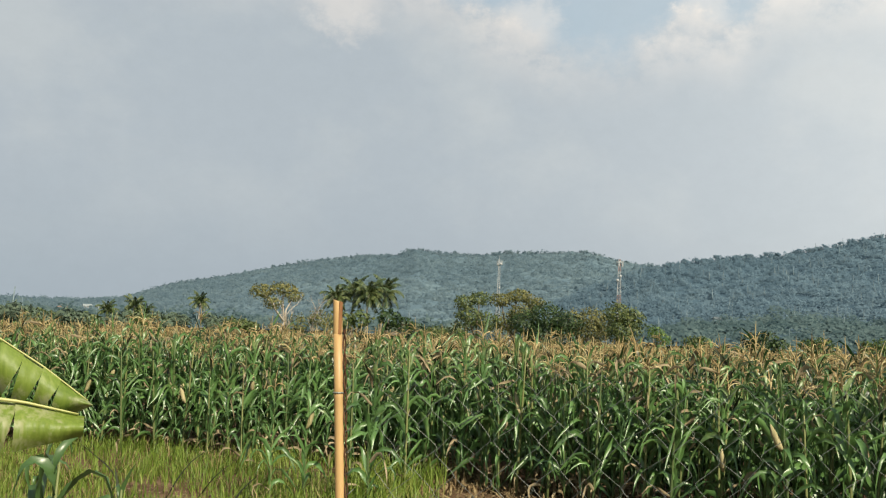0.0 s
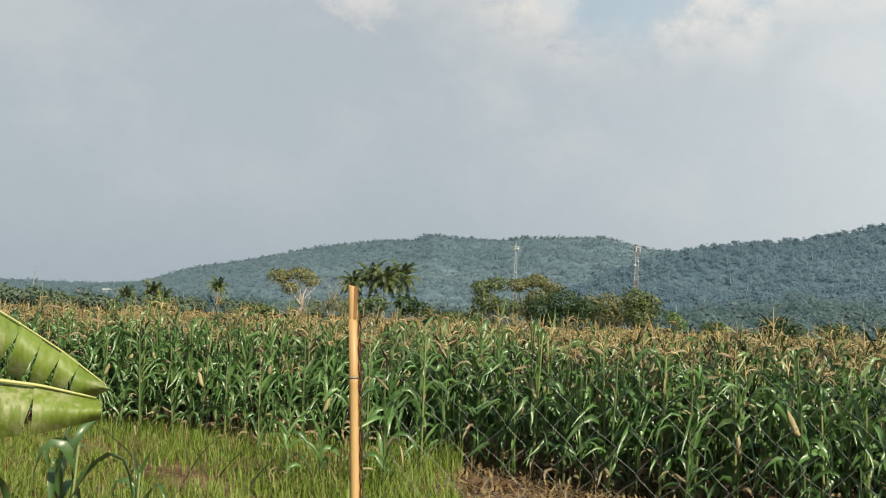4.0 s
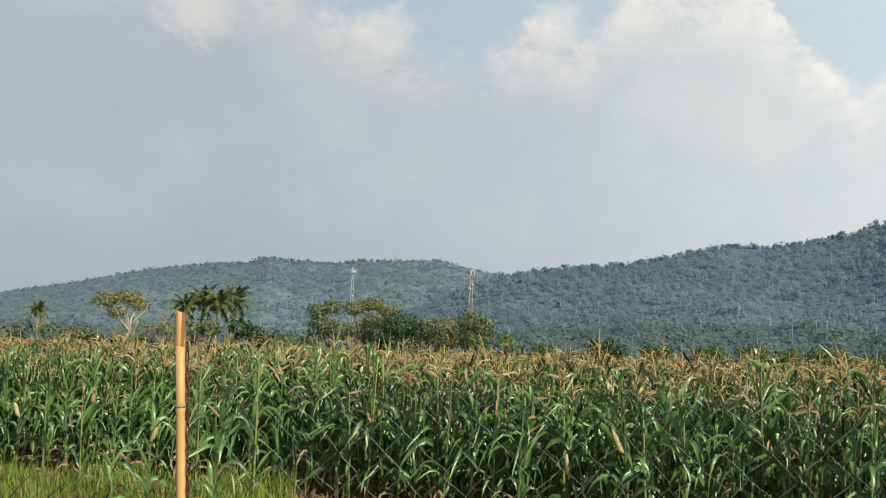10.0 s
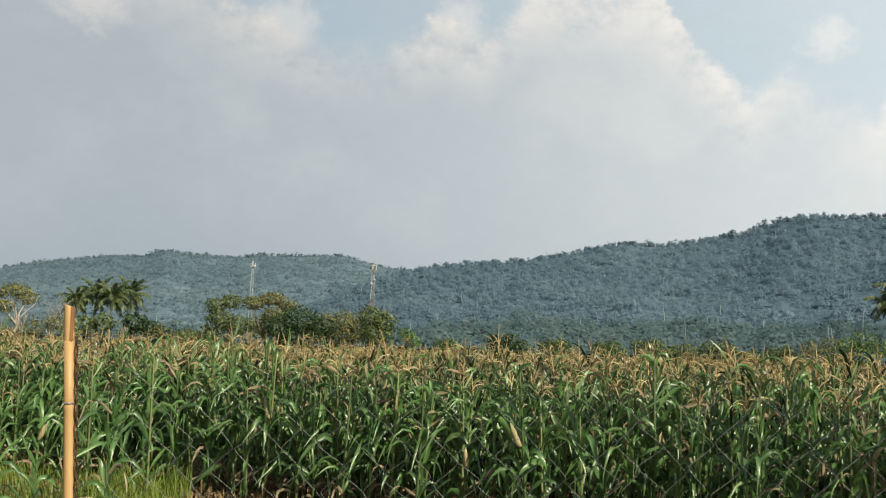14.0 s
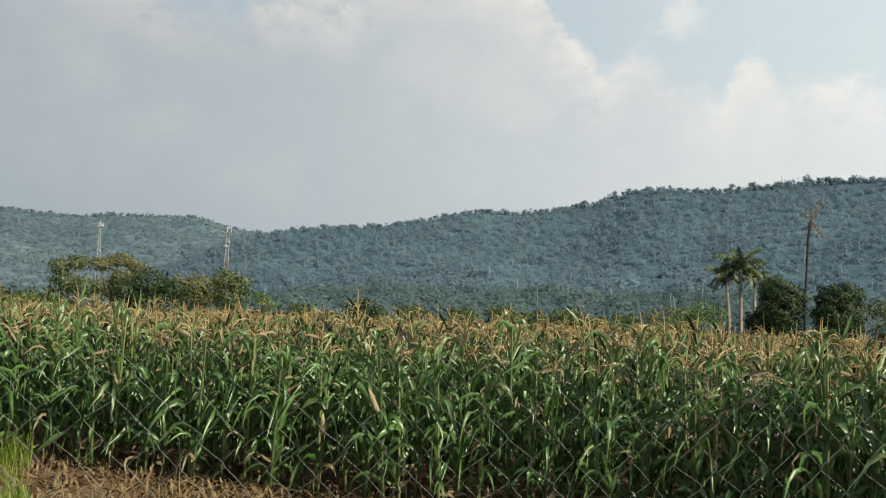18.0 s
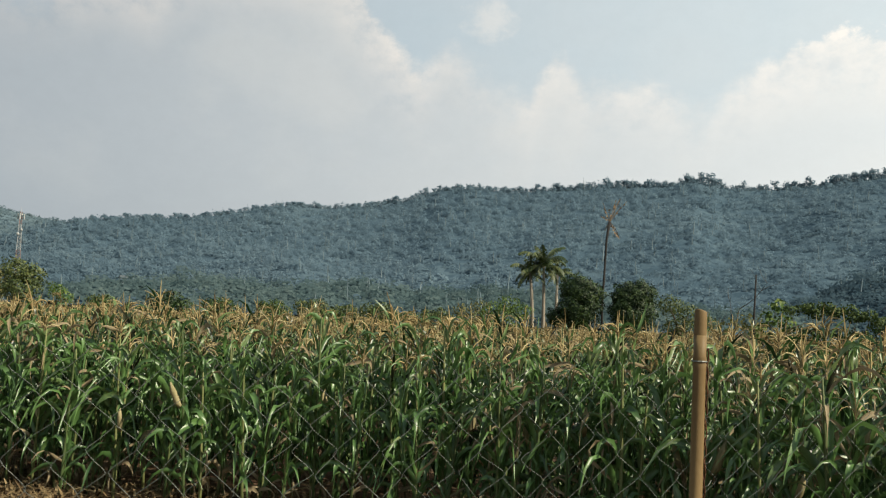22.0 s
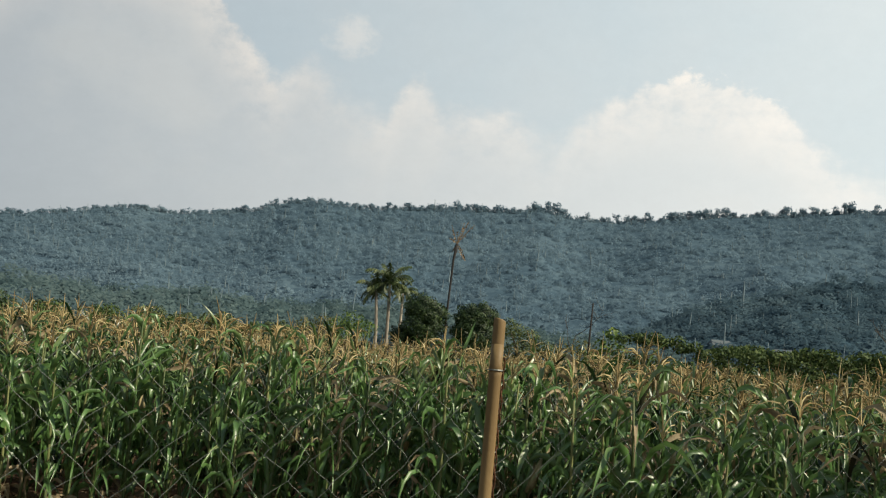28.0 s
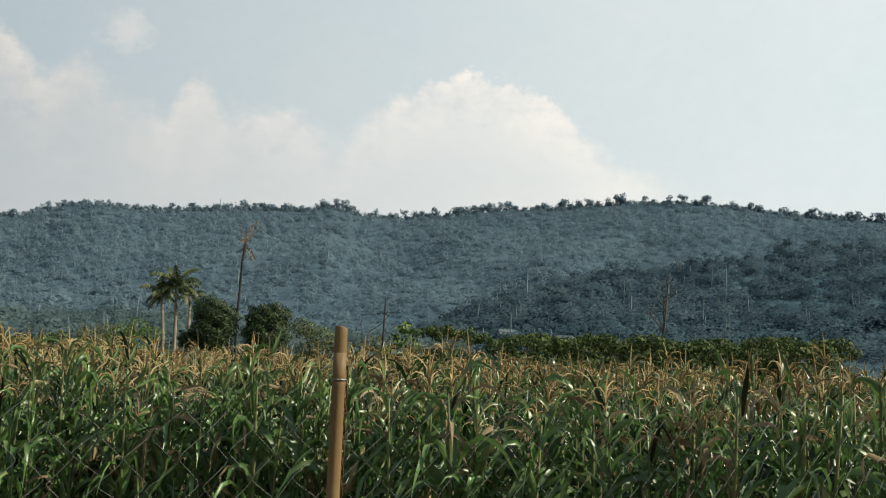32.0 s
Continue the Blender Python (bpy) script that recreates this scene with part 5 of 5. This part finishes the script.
def plant_field():
    rg = np.random.default_rng(11)
    rr = random.Random(11)
    x, y = scatter(0, 24, -32, 88, 0.36, 0.16, 0.07, rg)
    b = behind_edge(x, y)
    front = (b > -0.3) & (b < 0.7)
    fx, fy, fb = x[front], y[front], b[front]
    order = np.argsort(fb)[:250]
    front_depth = float(fb[order].max())
    masters = [corn_plant(100 + k, "tall green corn plant with a dry straw tassel") for k in range(9)]
    masters.append(corn_plant(130, "corn plant with near-black upper leaves", dark=True))
    masters.append(corn_plant(131, "short corn plant with yellowing leaves", height=1.05))
    masters.append(corn_plant(140, "corn plant half withered to pale straw leaves", withered=0.45))
    masters.append(corn_plant(142, "corn plant with many dry drooping leaves", withered=0.3))
    # single plants standing out before the rows
    lone = [(-1.46, 8.6), (-1.22, 8.95), (-0.62, 8.6), (-0.35, 9.7), (0.45, 10.1), (-2.1, 10.6), (-0.9, 9.9), (1.0, 9.75), (2.2, 8.6), (-2.6, 11.2), (-0.1, 10.6)]
    for k, (px, py) in enumerate(lone):
        copy_thing(masters[(k * 4) % 9], pose(px, py, 0, 0, 0, 53 * k)).matrix_basis = pose(px, py, 0, 0, 0, 53 * k) @ Matrix.Scale(0.82 + 0.05 * (k % 4), 4)
    for n, i in enumerate(order):
        which = n % 9 if rr.random() < 0.965 or fx[i] > 3.6 else rr.choice((9, 10))
        if fx[i] > 4.3 and rr.random() < 0.22:
            which = rr.choice((11, 12))
        m = pose(fx[i], fy[i], 0, rr.uniform(-4, 4), rr.uniform(-4, 4), rr.uniform(0, 360)) @ Matrix.Scale(rr.uniform(0.86, 1.08), 4)
        if n < 9:
            masters[n].matrix_basis = m
        else:
            c = copy_thing(masters[which], m)
            c.matrix_basis = m
    masters[9].matrix_basis = pose(2.5, 8.9, 0, 0, 0, 40)
    masters[10].matrix_basis = pose(-1.1, 11.3, 0, 0, 0, 200)
    masters[11].matrix_basis = pose(4.75, 5.2, 0, 0, 0, 60)
    masters[12].matrix_basis = pose(5.05, 3.9, 0, 0, 0, 310)
    # the rest of the near field
    def stack(px, py, variants, name, label, mats):
        n = len(px)
        pick, turn = rg.integers(0, len(variants), n), rg.uniform(0, 6.28, n)
        size = rg.uniform(0.80, 1.08, n) + 0.10 * (rg.random(n) < 0.08)
        ground_z = -0.011 * np.clip(np.hypot(px, py) - 12.0, 0.0, 80.0)
        for j, mat in enumerate(mats):
            allv, allq, o = [], [], 0
            for k, var in enumerate(variants):
                v, q = var[j]
                sel = pick == k
                if not sel.any() or not len(v):
                    continue
                c, s, z = np.cos(turn[sel])[:, None], np.sin(turn[sel])[:, None], size[sel][:, None]
                X = (v[:, 0] * c - v[:, 1] * s) * z + px[sel][:, None]
                Y = (v[:, 0] * s + v[:, 1] * c) * z + py[sel][:, None]
                Z = v[:, 2] * z + ground_z[sel][:, None]
                allv.append(np.stack([X, Y, Z], -1).reshape(-1, 3))
                m = sel.sum()
                allq.append((q[None] + (np.arange(m) * len(v))[:, None, None] + o).reshape(-1, 4))
                o += m * len(v)
            ob = new(name[j], bulk(name[j], np.concatenate(allv), np.concatenate(allq), mat))
            ob.data.polygons.foreach_set("use_smooth", [True] * len(ob.data.polygons))
            tagged(ob, label[j], "corn", kind="stuff")

    def variant(seed, leaves, rows, low, branches, thick, across=2):
        r2 = random.Random(seed)
        h = r2.uniform(1.22, 1.42)
        strips, faded = [], []
        for z, a, L, w, rise, droop, dry in corn_shape(r2, h, leaves):
            if z > h * low:
                (faded if dry else strips).append(leaf_strip(r2, z, a, L, w, rise, droop, rows, across))
        v, q = join(*strips)
        dv, dq = join(*faded)
        tv, tq = ([], []) if not branches else tassel_bits(r2, h - 0.04, r2.uniform(0.14, 0.27), branches, thick)
        return ((np.array([tuple(p) for p in v]), np.array(q)), (np.array([tuple(p) for p in tv]).reshape(-1, 3), np.array(tq, int).reshape(-1, 4)),
                (np.array([tuple(p) for p in dv]).reshape(-1, 3), np.array(dq, int).reshape(-1, 4)))

    words = ("corn_leaves", "corn_tassels", "dry_corn_leaves")
    for b0, b1, leaves, rows, across, low, seed in ((front_depth, 2.2, 15, 7, 3, 0.05, 200), (2.2, 9.0, 13, 6, 2, 0.40, 220)):
        mid = (b >= b0) & (b < b1)
        stack(x[mid], y[mid], [variant(seed + k, leaves, rows, low, (7, 0, 8, 7, 6, 8, 0, 7)[k], 0.0037, across) for k in range(8)], words,
              ("green leaves of the standing corn behind the front rows", "dry straw-coloured tassels over the corn", "dry pale leaves hanging among the green corn"), (M_FIELD, M_TASSEL, M_CORN_DRY))
    x, y = scatter(12, 92, -30, 86, 0.62, 0.40, 0.12, rg)
    b = behind_edge(x, y)
    a, r = np.degrees(np.arctan2(x, y)), np.hypot(x, y)
    far = (b >= 8.7) & (r < np.interp(a, *zip(*FIELD_END)))
    stack(x[far], y[far], [variant(300 + k, 10, 4, 0.6, 6, 0.0085) for k in range(6)], ("corn_leaves", "corn_tassels", "dry_corn_leaves"),
          ("green upper leaves of the far corn", "dry golden tassels of the far corn", "dry pale leaves of the far corn"), (M_FIELD, M_TASSEL, M_CORN_DRY))


plant_field()


# ---- grass, weeds and litter ----
def blades(name, label, n, place, height, mat, rg, width=0.006, lean=0.5):
    p = place(n)
    n = len(p)
    h = height * rg.uniform(0.4, 1.15, n)
    a = rg.uniform(0, 6.28, n)
    o = np.stack([np.cos(a), np.sin(a), 0 * a], 1)
    s = np.stack([-np.sin(a), np.cos(a), 0 * a], 1) * (width * rg.uniform(0.7, 1.4, n))[:, None]
    k = (lean * rg.uniform(0.1, 1.2, n) * h)[:, None]
    up = np.stack([0 * h, 0 * h, h], 1)
    p0, p1, p2 = p, p + up * 0.6 + o * k * 0.35, p + up * 0.95 + o * k
    v = np.stack([p0 - s, p0 + s, p1 + s * 0.8, p1 - s * 0.8, p1 - s * 0.8, p1 + s * 0.8, p2 + s * 0.15, p2 - s * 0.15], 1).reshape(-1, 3)
    ob = new(name, bulk(name, v, quads_for(v), mat))
    tagged(ob, label, "grass", kind="stuff")


def verge():
    rg = np.random.default_rng(19)

    def patch(x0, x1, y0, y1, keep):
        def place(n):
            p = np.stack([rg.uniform(x0, x1, n), rg.uniform(y0, y1, n), np.zeros(n)], 1)
            b = behind_edge(p[:, 0], p[:, 1])
            clump = np.sin(p[:, 0] * 2.3 + 1) * np.sin(p[:, 1] * 1.9) + 0.6 * np.sin(p[:, 0] * 5.1) * np.sin(p[:, 1] * 4.7 + 2)
            wave = 0.35 * np.sin(p[:, 1] * 2.7) + 0.2 * np.sin(p[:, 1] * 6.1 + 1)
            rim = np.clip((x1 + 0.1 + wave - p[:, 0]) / 0.7, 0, 1)
            return p[(b < 0.5) & (rg.random(n) < rim) & (clump + rg.normal(0, 0.7, n) > keep)]
        return place

    blades("grass", "tall bright green grass before the corn", 38000, patch(-9, -0.1, 7.0, 12.6, -0.1), 0.22, M_GRASS, rg, 0.0042, 0.7)
    blades("grass", "green grass tufts near the bamboo post", 5000, patch(-0.9, 0.05, 7.2, 11.2, 0.2), 0.34, M_GRASS, rg, 0.005, 0.7)
    blades("dry_grass", "dry straw-coloured grass between the green", 8000, patch(-8, 1.6, 6.6, 12.2, 0.35), 0.24, M_STRAW, rg, 0.004, 0.8)
    blades("dry_litter", "dry corn litter and straw on the bare soil", 15000, patch(0, 5.2, 5.0, 11.4, -0.4), 0.10, M_STRAW, rg, 0.010, 3.5)
    blades("grass", "low yellow-green weeds on the soil", 6000, patch(-2, 0.0, 6.0, 8.8, 0.55), 0.16, M_GRASS, rg)


verge()


# ---- fence ----
P1, P2 = Vector((-0.238, 2.70, 0)), Vector((1.894, 1.800, 0))


def bamboo_post(at, height, lean, radius, label, node_heights, split, mat=M_BAMBOO):
    t = thing("bamboo_post", label, "fence post", "fence posts", at=Matrix.Translation(at))
    base = Vector((0, 0, -0.2))
    top = Vector((lean[0], lean[1], height))

    def along(z):
        return Vector((lean[0] * z / height, lean[1] * z / height, z))

    pts, rad = [base], [radius * 1.08]
    for z in sorted(node_heights):
        for dz, k in ((-0.016, 1.0), (-0.005, 1.10), (0.0, 0.97), (0.005, 1.12), (0.016, 1.0)):
            pts.append(along(z + dz))
            rad.append(radius * k * (1.06 - 0.1 * z / height))
    cut = height - split
    pts.append(along(cut))
    rad.append(radius * 0.97)
    part("culm", mesh_of("culm", *tube(pts, rad, 14), mat, True), t)
    # the split top: an upright sliver with a slanting end
    v, f = tube([along(cut - 0.004), along(cut + split * 0.6), along(height - 0.003), along(height)], [radius * 0.96, radius * 0.95, radius * 0.94, radius * 0.91], 14, False)
    f.append(tuple(range(42, 56)))
    v = [p - Vector((0, 0, 0.35 * (p.x - along(height).x))) if k >= 28 else p for k, p in enumerate(v)]
    part("split_tip", mesh_of("split_tip", v, f, mat, True), t, "splintered bamboo tip")
    if split > 0.07:
        v, f = box(radius * 0.12, -radius * 1.04, 0, radius * 0.72, -radius * 0.2, split)
        v = [along(cut) + p + Vector((0, 0, -0.35 * p.x if p.z > 0 else 0.0)) for p in v]
        part("split_face", mesh_of("split_face", v, f, M_BAMBOO_CUT), t, "dark brown split wood")
    for z in node_heights:
        pts = [along(z + 0.002) + Vector((math.cos(a), math.sin(a), 0)) * radius * 1.12 for a in (2 * math.pi * k / 12 for k in range(13))]
        part("tie_wire", mesh_of("tie_wire", *tube(pts, [0.0022] * 13, 4, False), M_WIRE), t, "twisted tie wire")
    return t


bamboo_post(P1, 1.632, (-0.098, 0.0), 0.0135, "pale yellow bamboo fence post with a splintered top", [0.42, 0.88, 1.380], 0.09)
bamboo_post(P2, 1.596, (0.0, 0.0), 0.0165, "tan bamboo fence post with a slanting top", [0.35, 0.93, 1.470], 0.06, M_BAMBOO_TAN)


def fence():
    """Diamond wire mesh: each zigzag wire hooks into the next."""
    t = thing("wire_fence", "galvanised diamond-mesh wire fence between bamboo posts", "fence")
    along = (P2 - P1).normalized()
    out = Vector((along.y, -along.x, 0))
    cell, low, high = 0.112, 0.06, 1.50
    total = 5.6
    start = P1 + along * 0.03
    rows = int((high - low) / (cell / 2))

    def wire(k):
        pts = []
        fine = 6
        for j in range(rows * fine + 1):
            u = j / fine
            z = low + u * cell / 2
            wave = 1.02 * math.asin(0.97 * math.cos(math.pi * (u + k))) / math.asin(0.97)
            x = k * cell / 2 + cell / 4 * (1 - wave)
            x += 0.008 * math.sin(u * 0.9 + k * 0.9) + 0.004 * math.sin(u * 2.3 + k)
            z += 0.010 * math.sin(k * 0.7 + u * 0.3) + 0.006 * math.sin(k * 3.1 + u)
            pts.append(start + along * x + out * 0.004 * wave + Vector((0, 0, z)))
        return pts

    count = int(total / (cell / 2))
    for k in range(count):
        part("mesh_wire", mesh_of("mesh_wire", *tube(wire(k), [0.0007] * (6 * rows + 1), 4, False), M_WIRE), t)
    for p, h in ((P1, 1.55), (P2, 1.5)):
        slope = -0.098 / 1.632 if p is P1 else 0.0
        for turn in (0.0, 3.14):
            pts = []
            for k in range(121):
                z = 0.05 + h * 0.97 * k / 120
                pts.append(p + along * (0.020 + 0.003 * math.cos(k * 0.8 + turn)) + out * 0.004 * math.sin(k * 0.8 + turn) + Vector((slope * z, 0, z)))
            part("selvage_wire", mesh_of("selvage_wire", *tube(pts, [0.0021] * 121, 5, False), M_RUST), t, "rusty twisted edge wire")
        for k in range(26):
            z = 0.1 + 0.056 * k
            c = p + along * 0.024 + Vector((slope * z, 0, z))
            pts = [c - along * 0.006, c + along * 0.006 + out * 0.006 + Vector((0, 0, 0.006)), c + along * 0.016 + Vector((0, 0, 0.018))]
            part("wire_hook", mesh_of("wire_hook", *tube(pts, [0.0014] * 3, 4, False), M_WIRE), t, "bent wire end")


fence()


# ---- banana ----
def banana():
    D = 3.2

    def spot(az, el, d=D):
        return Vector((-0.044, -0.061, 0.0)) + polar(az, d, EYE + d * math.tan(radians(el)))

    foot = polar(-38, 3.4)
    t = thing("banana_plant", "banana plant with a broad torn yellow-green leaf", "banana plant", at=Matrix.Translation(foot))
    part("pseudostem", mesh_of("pseudostem", *tube([(0, 0, -0.1), (0.02, 0, 0.5), (0.05, 0.02, 1.0), (0.12, 0.02, 1.25)], [0.09, 0.08, 0.06, 0.035], 10), M_STEM, True), t)
    base = Vector((0.12, 0.02, 1.22))

    def knot(table, u):
        xs, ys = zip(*table)
        return float(np.interp(u, xs, ys))

    # outlines of the two halves, as elevation over bearing: outer edge, inner edge
    UPPER = ([(-31, 0.6), (-29.5, 1.7), (-28.3, 1.45), (-24.2, -0.80), (-21.5, -2.52), (-18.9, -4.48)], [(-31, -3.2), (-28.3, -2.75), (-24.6, -3.45), (-22.4, -4.75), (-20.74, -5.35), (-20.1, -5.1), (-18.9, -4.5)])
    LOWER = ([(-31, -3.9), (-25.8, -4.03), (-22.45, -4.42), (-19.3, -5.1)], [(-31, -6.3), (-29, -7.2), (-22.84, -6.98), (-19.3, -6.12)])

    def blade_point(half, az, q, deep):
        top, low = knot(half[0], az), knot(half[1], az)
        el = top + (low - top) * q
        d = D + deep + 0.010 * math.sin(az * 3.1) * q + 0.004 * math.sin(az * 13.0 + q * 2) * q
        return spot(az, el, d) - foot

    rib = [base, base.lerp(spot(-28.0, -3.95) - foot, 0.5) + Vector((0, 0, 0.05))]
    rib += [spot(-28.0 + 8.4 * k / 16, knot(LOWER[0], -28.0 + 8.4 * k / 16) + 0.06, D - 0.012) - foot for k in range(17)]
    leaf = part("leaf", mesh_of("leaf", *tube(rib, [0.010 * (1 - 0.75 * k / 18) for k in range(19)], 6), M_RIB, True), t, "yellow-green banana midrib")
    rg = random.Random(2)
    halves = ((UPPER, -18.9, (-31.0, -26.2, -24.9, -23.6, -22.5, -21.5, -20.6, -18.9), 1), (LOWER, -19.3, (-31.0, -25.6, -22.75, -19.3), -1))
    for half, end, cuts, side in halves:
        for s0, s1 in zip(cuts, cuts[1:]):
            gap = rg.uniform(0.20, 0.55) if s1 != end else 0.0
            deep = rg.uniform(-0.012, 0.012)
            verts, faces = [], []
            nu, nv = max(6, int((s1 - s0) * 8)), 8
            for i in range(nu):
                u = i / (nu - 1)
                for j in range(nv):
                    q = j / (nv - 1)
                    slant = -0.55 * q if side > 0 and s0 > -30 else 0.0
                    slant1 = -0.55 * q if side > 0 and s1 != end else 0.0
                    shut = max(0.0, q - 0.22) / 0.78
                    az = (s0 + slant) * (1 - u) + (s1 + slant1 - gap * shut) * u
                    bow = -0.06 * math.sin(q * math.pi * 0.9) + 0.05 * q * (1 if side > 0 else -0.4)
                    verts.append(blade_point(half, az, q, bow + deep + (0.0 if side < 0 else 0.02)))
            for i in range(nu - 1):
                for j in range(nv - 1):
                    o = i * nv + j
                    faces.append((o, o + 1, o + 1 + nv, o + nv))
            part("blade_strip", mesh_of("blade_strip", verts, faces, M_BANANA, True), leaf)
    edge = [blade_point(UPPER, -30.8 + 11.6 * k / 24, 0.0, 0.012) for k in range(25)]
    part("leaf_edge", mesh_of("leaf_edge", *tube(edge, [0.0026] * 25, 5), M_RIB, True), leaf, "bright yellow-green leaf edge")
    # a withered leaf hanging below
    rg2 = random.Random(6)
    hang = spot(-25.2, -7.2, 3.4) - foot
    v, f = leaf_strip(rg2, 0.0, -80, 0.42, 0.10, 20, 130, 9, 3, 0.9)
    part("dead_leaf", mesh_of("dead_leaf", [Vector(p) + hang + Vector((-0.05, 0.2, 0.05)) for p in v], f, M_CORN_DRY, True), t, "hanging dry banana leaf")


banana()


def weeds():
    """Young corn and single dark blades standing in the grass."""
    for k, (x, y, h, s) in enumerate(((-2.0, 5.15, 0.82, 1.3), (-2.5, 5.0, 0.86, 1.3), (-2.2, 5.5, 0.72, 1.2), (-2.75, 5.3, 0.8, 1.3), (-1.8, 5.6, 0.62, 1.0), (-3.3, 8.4, 0.72, 1.0))):
        rg = random.Random(400 + k)
        t = thing("young_corn", "stunted dark-green corn plant with drooping leaves in the grass", "corn plant", "stunted corn in the grass", at=pose(x, y, 0, 0, 0, 77 * k))
        part("stalk", mesh_of("stalk", *tube([(0, 0, -0.05), (0, 0, h * 0.5), (0.02, 0, h)], [0.011, 0.009, 0.006], 6), M_STALK, True), t)
        for z, a, L, w, rise, droop, dry in corn_shape(rg, h, 7):
            v, f = leaf_strip(rg, z, a, L * 0.8 * s, w * 1.25 * s, rise, droop + 20)
            part("leaf", mesh_of("leaf", v, f, M_FIELD, True), t)
    for k, (x, y, h, ln, a) in enumerate(((-2.35, 8.5, 0.42, 0.5, 20), (-2.05, 8.3, 0.40, 0.5, 10), (-2.9, 9.2, 0.5, 0.5, 200), (-1.75, 8.35, 0.3, 0.45, 30), (-2.6, 8.2, 0.3, 0.4, 120))):
        rg = random.Random(500 + k)
        t = thing("tall_weed", "single dark grass blade standing above the grass", "weed", "dark weeds in the grass", at=pose(x, y, 0, 0, 0, 0))
        v, f = leaf_strip(rg, 0.0, a, h + ln * 0.4, 0.035, 62, 25, 8, 3, 0.3)
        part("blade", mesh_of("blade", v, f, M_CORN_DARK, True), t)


weeds()
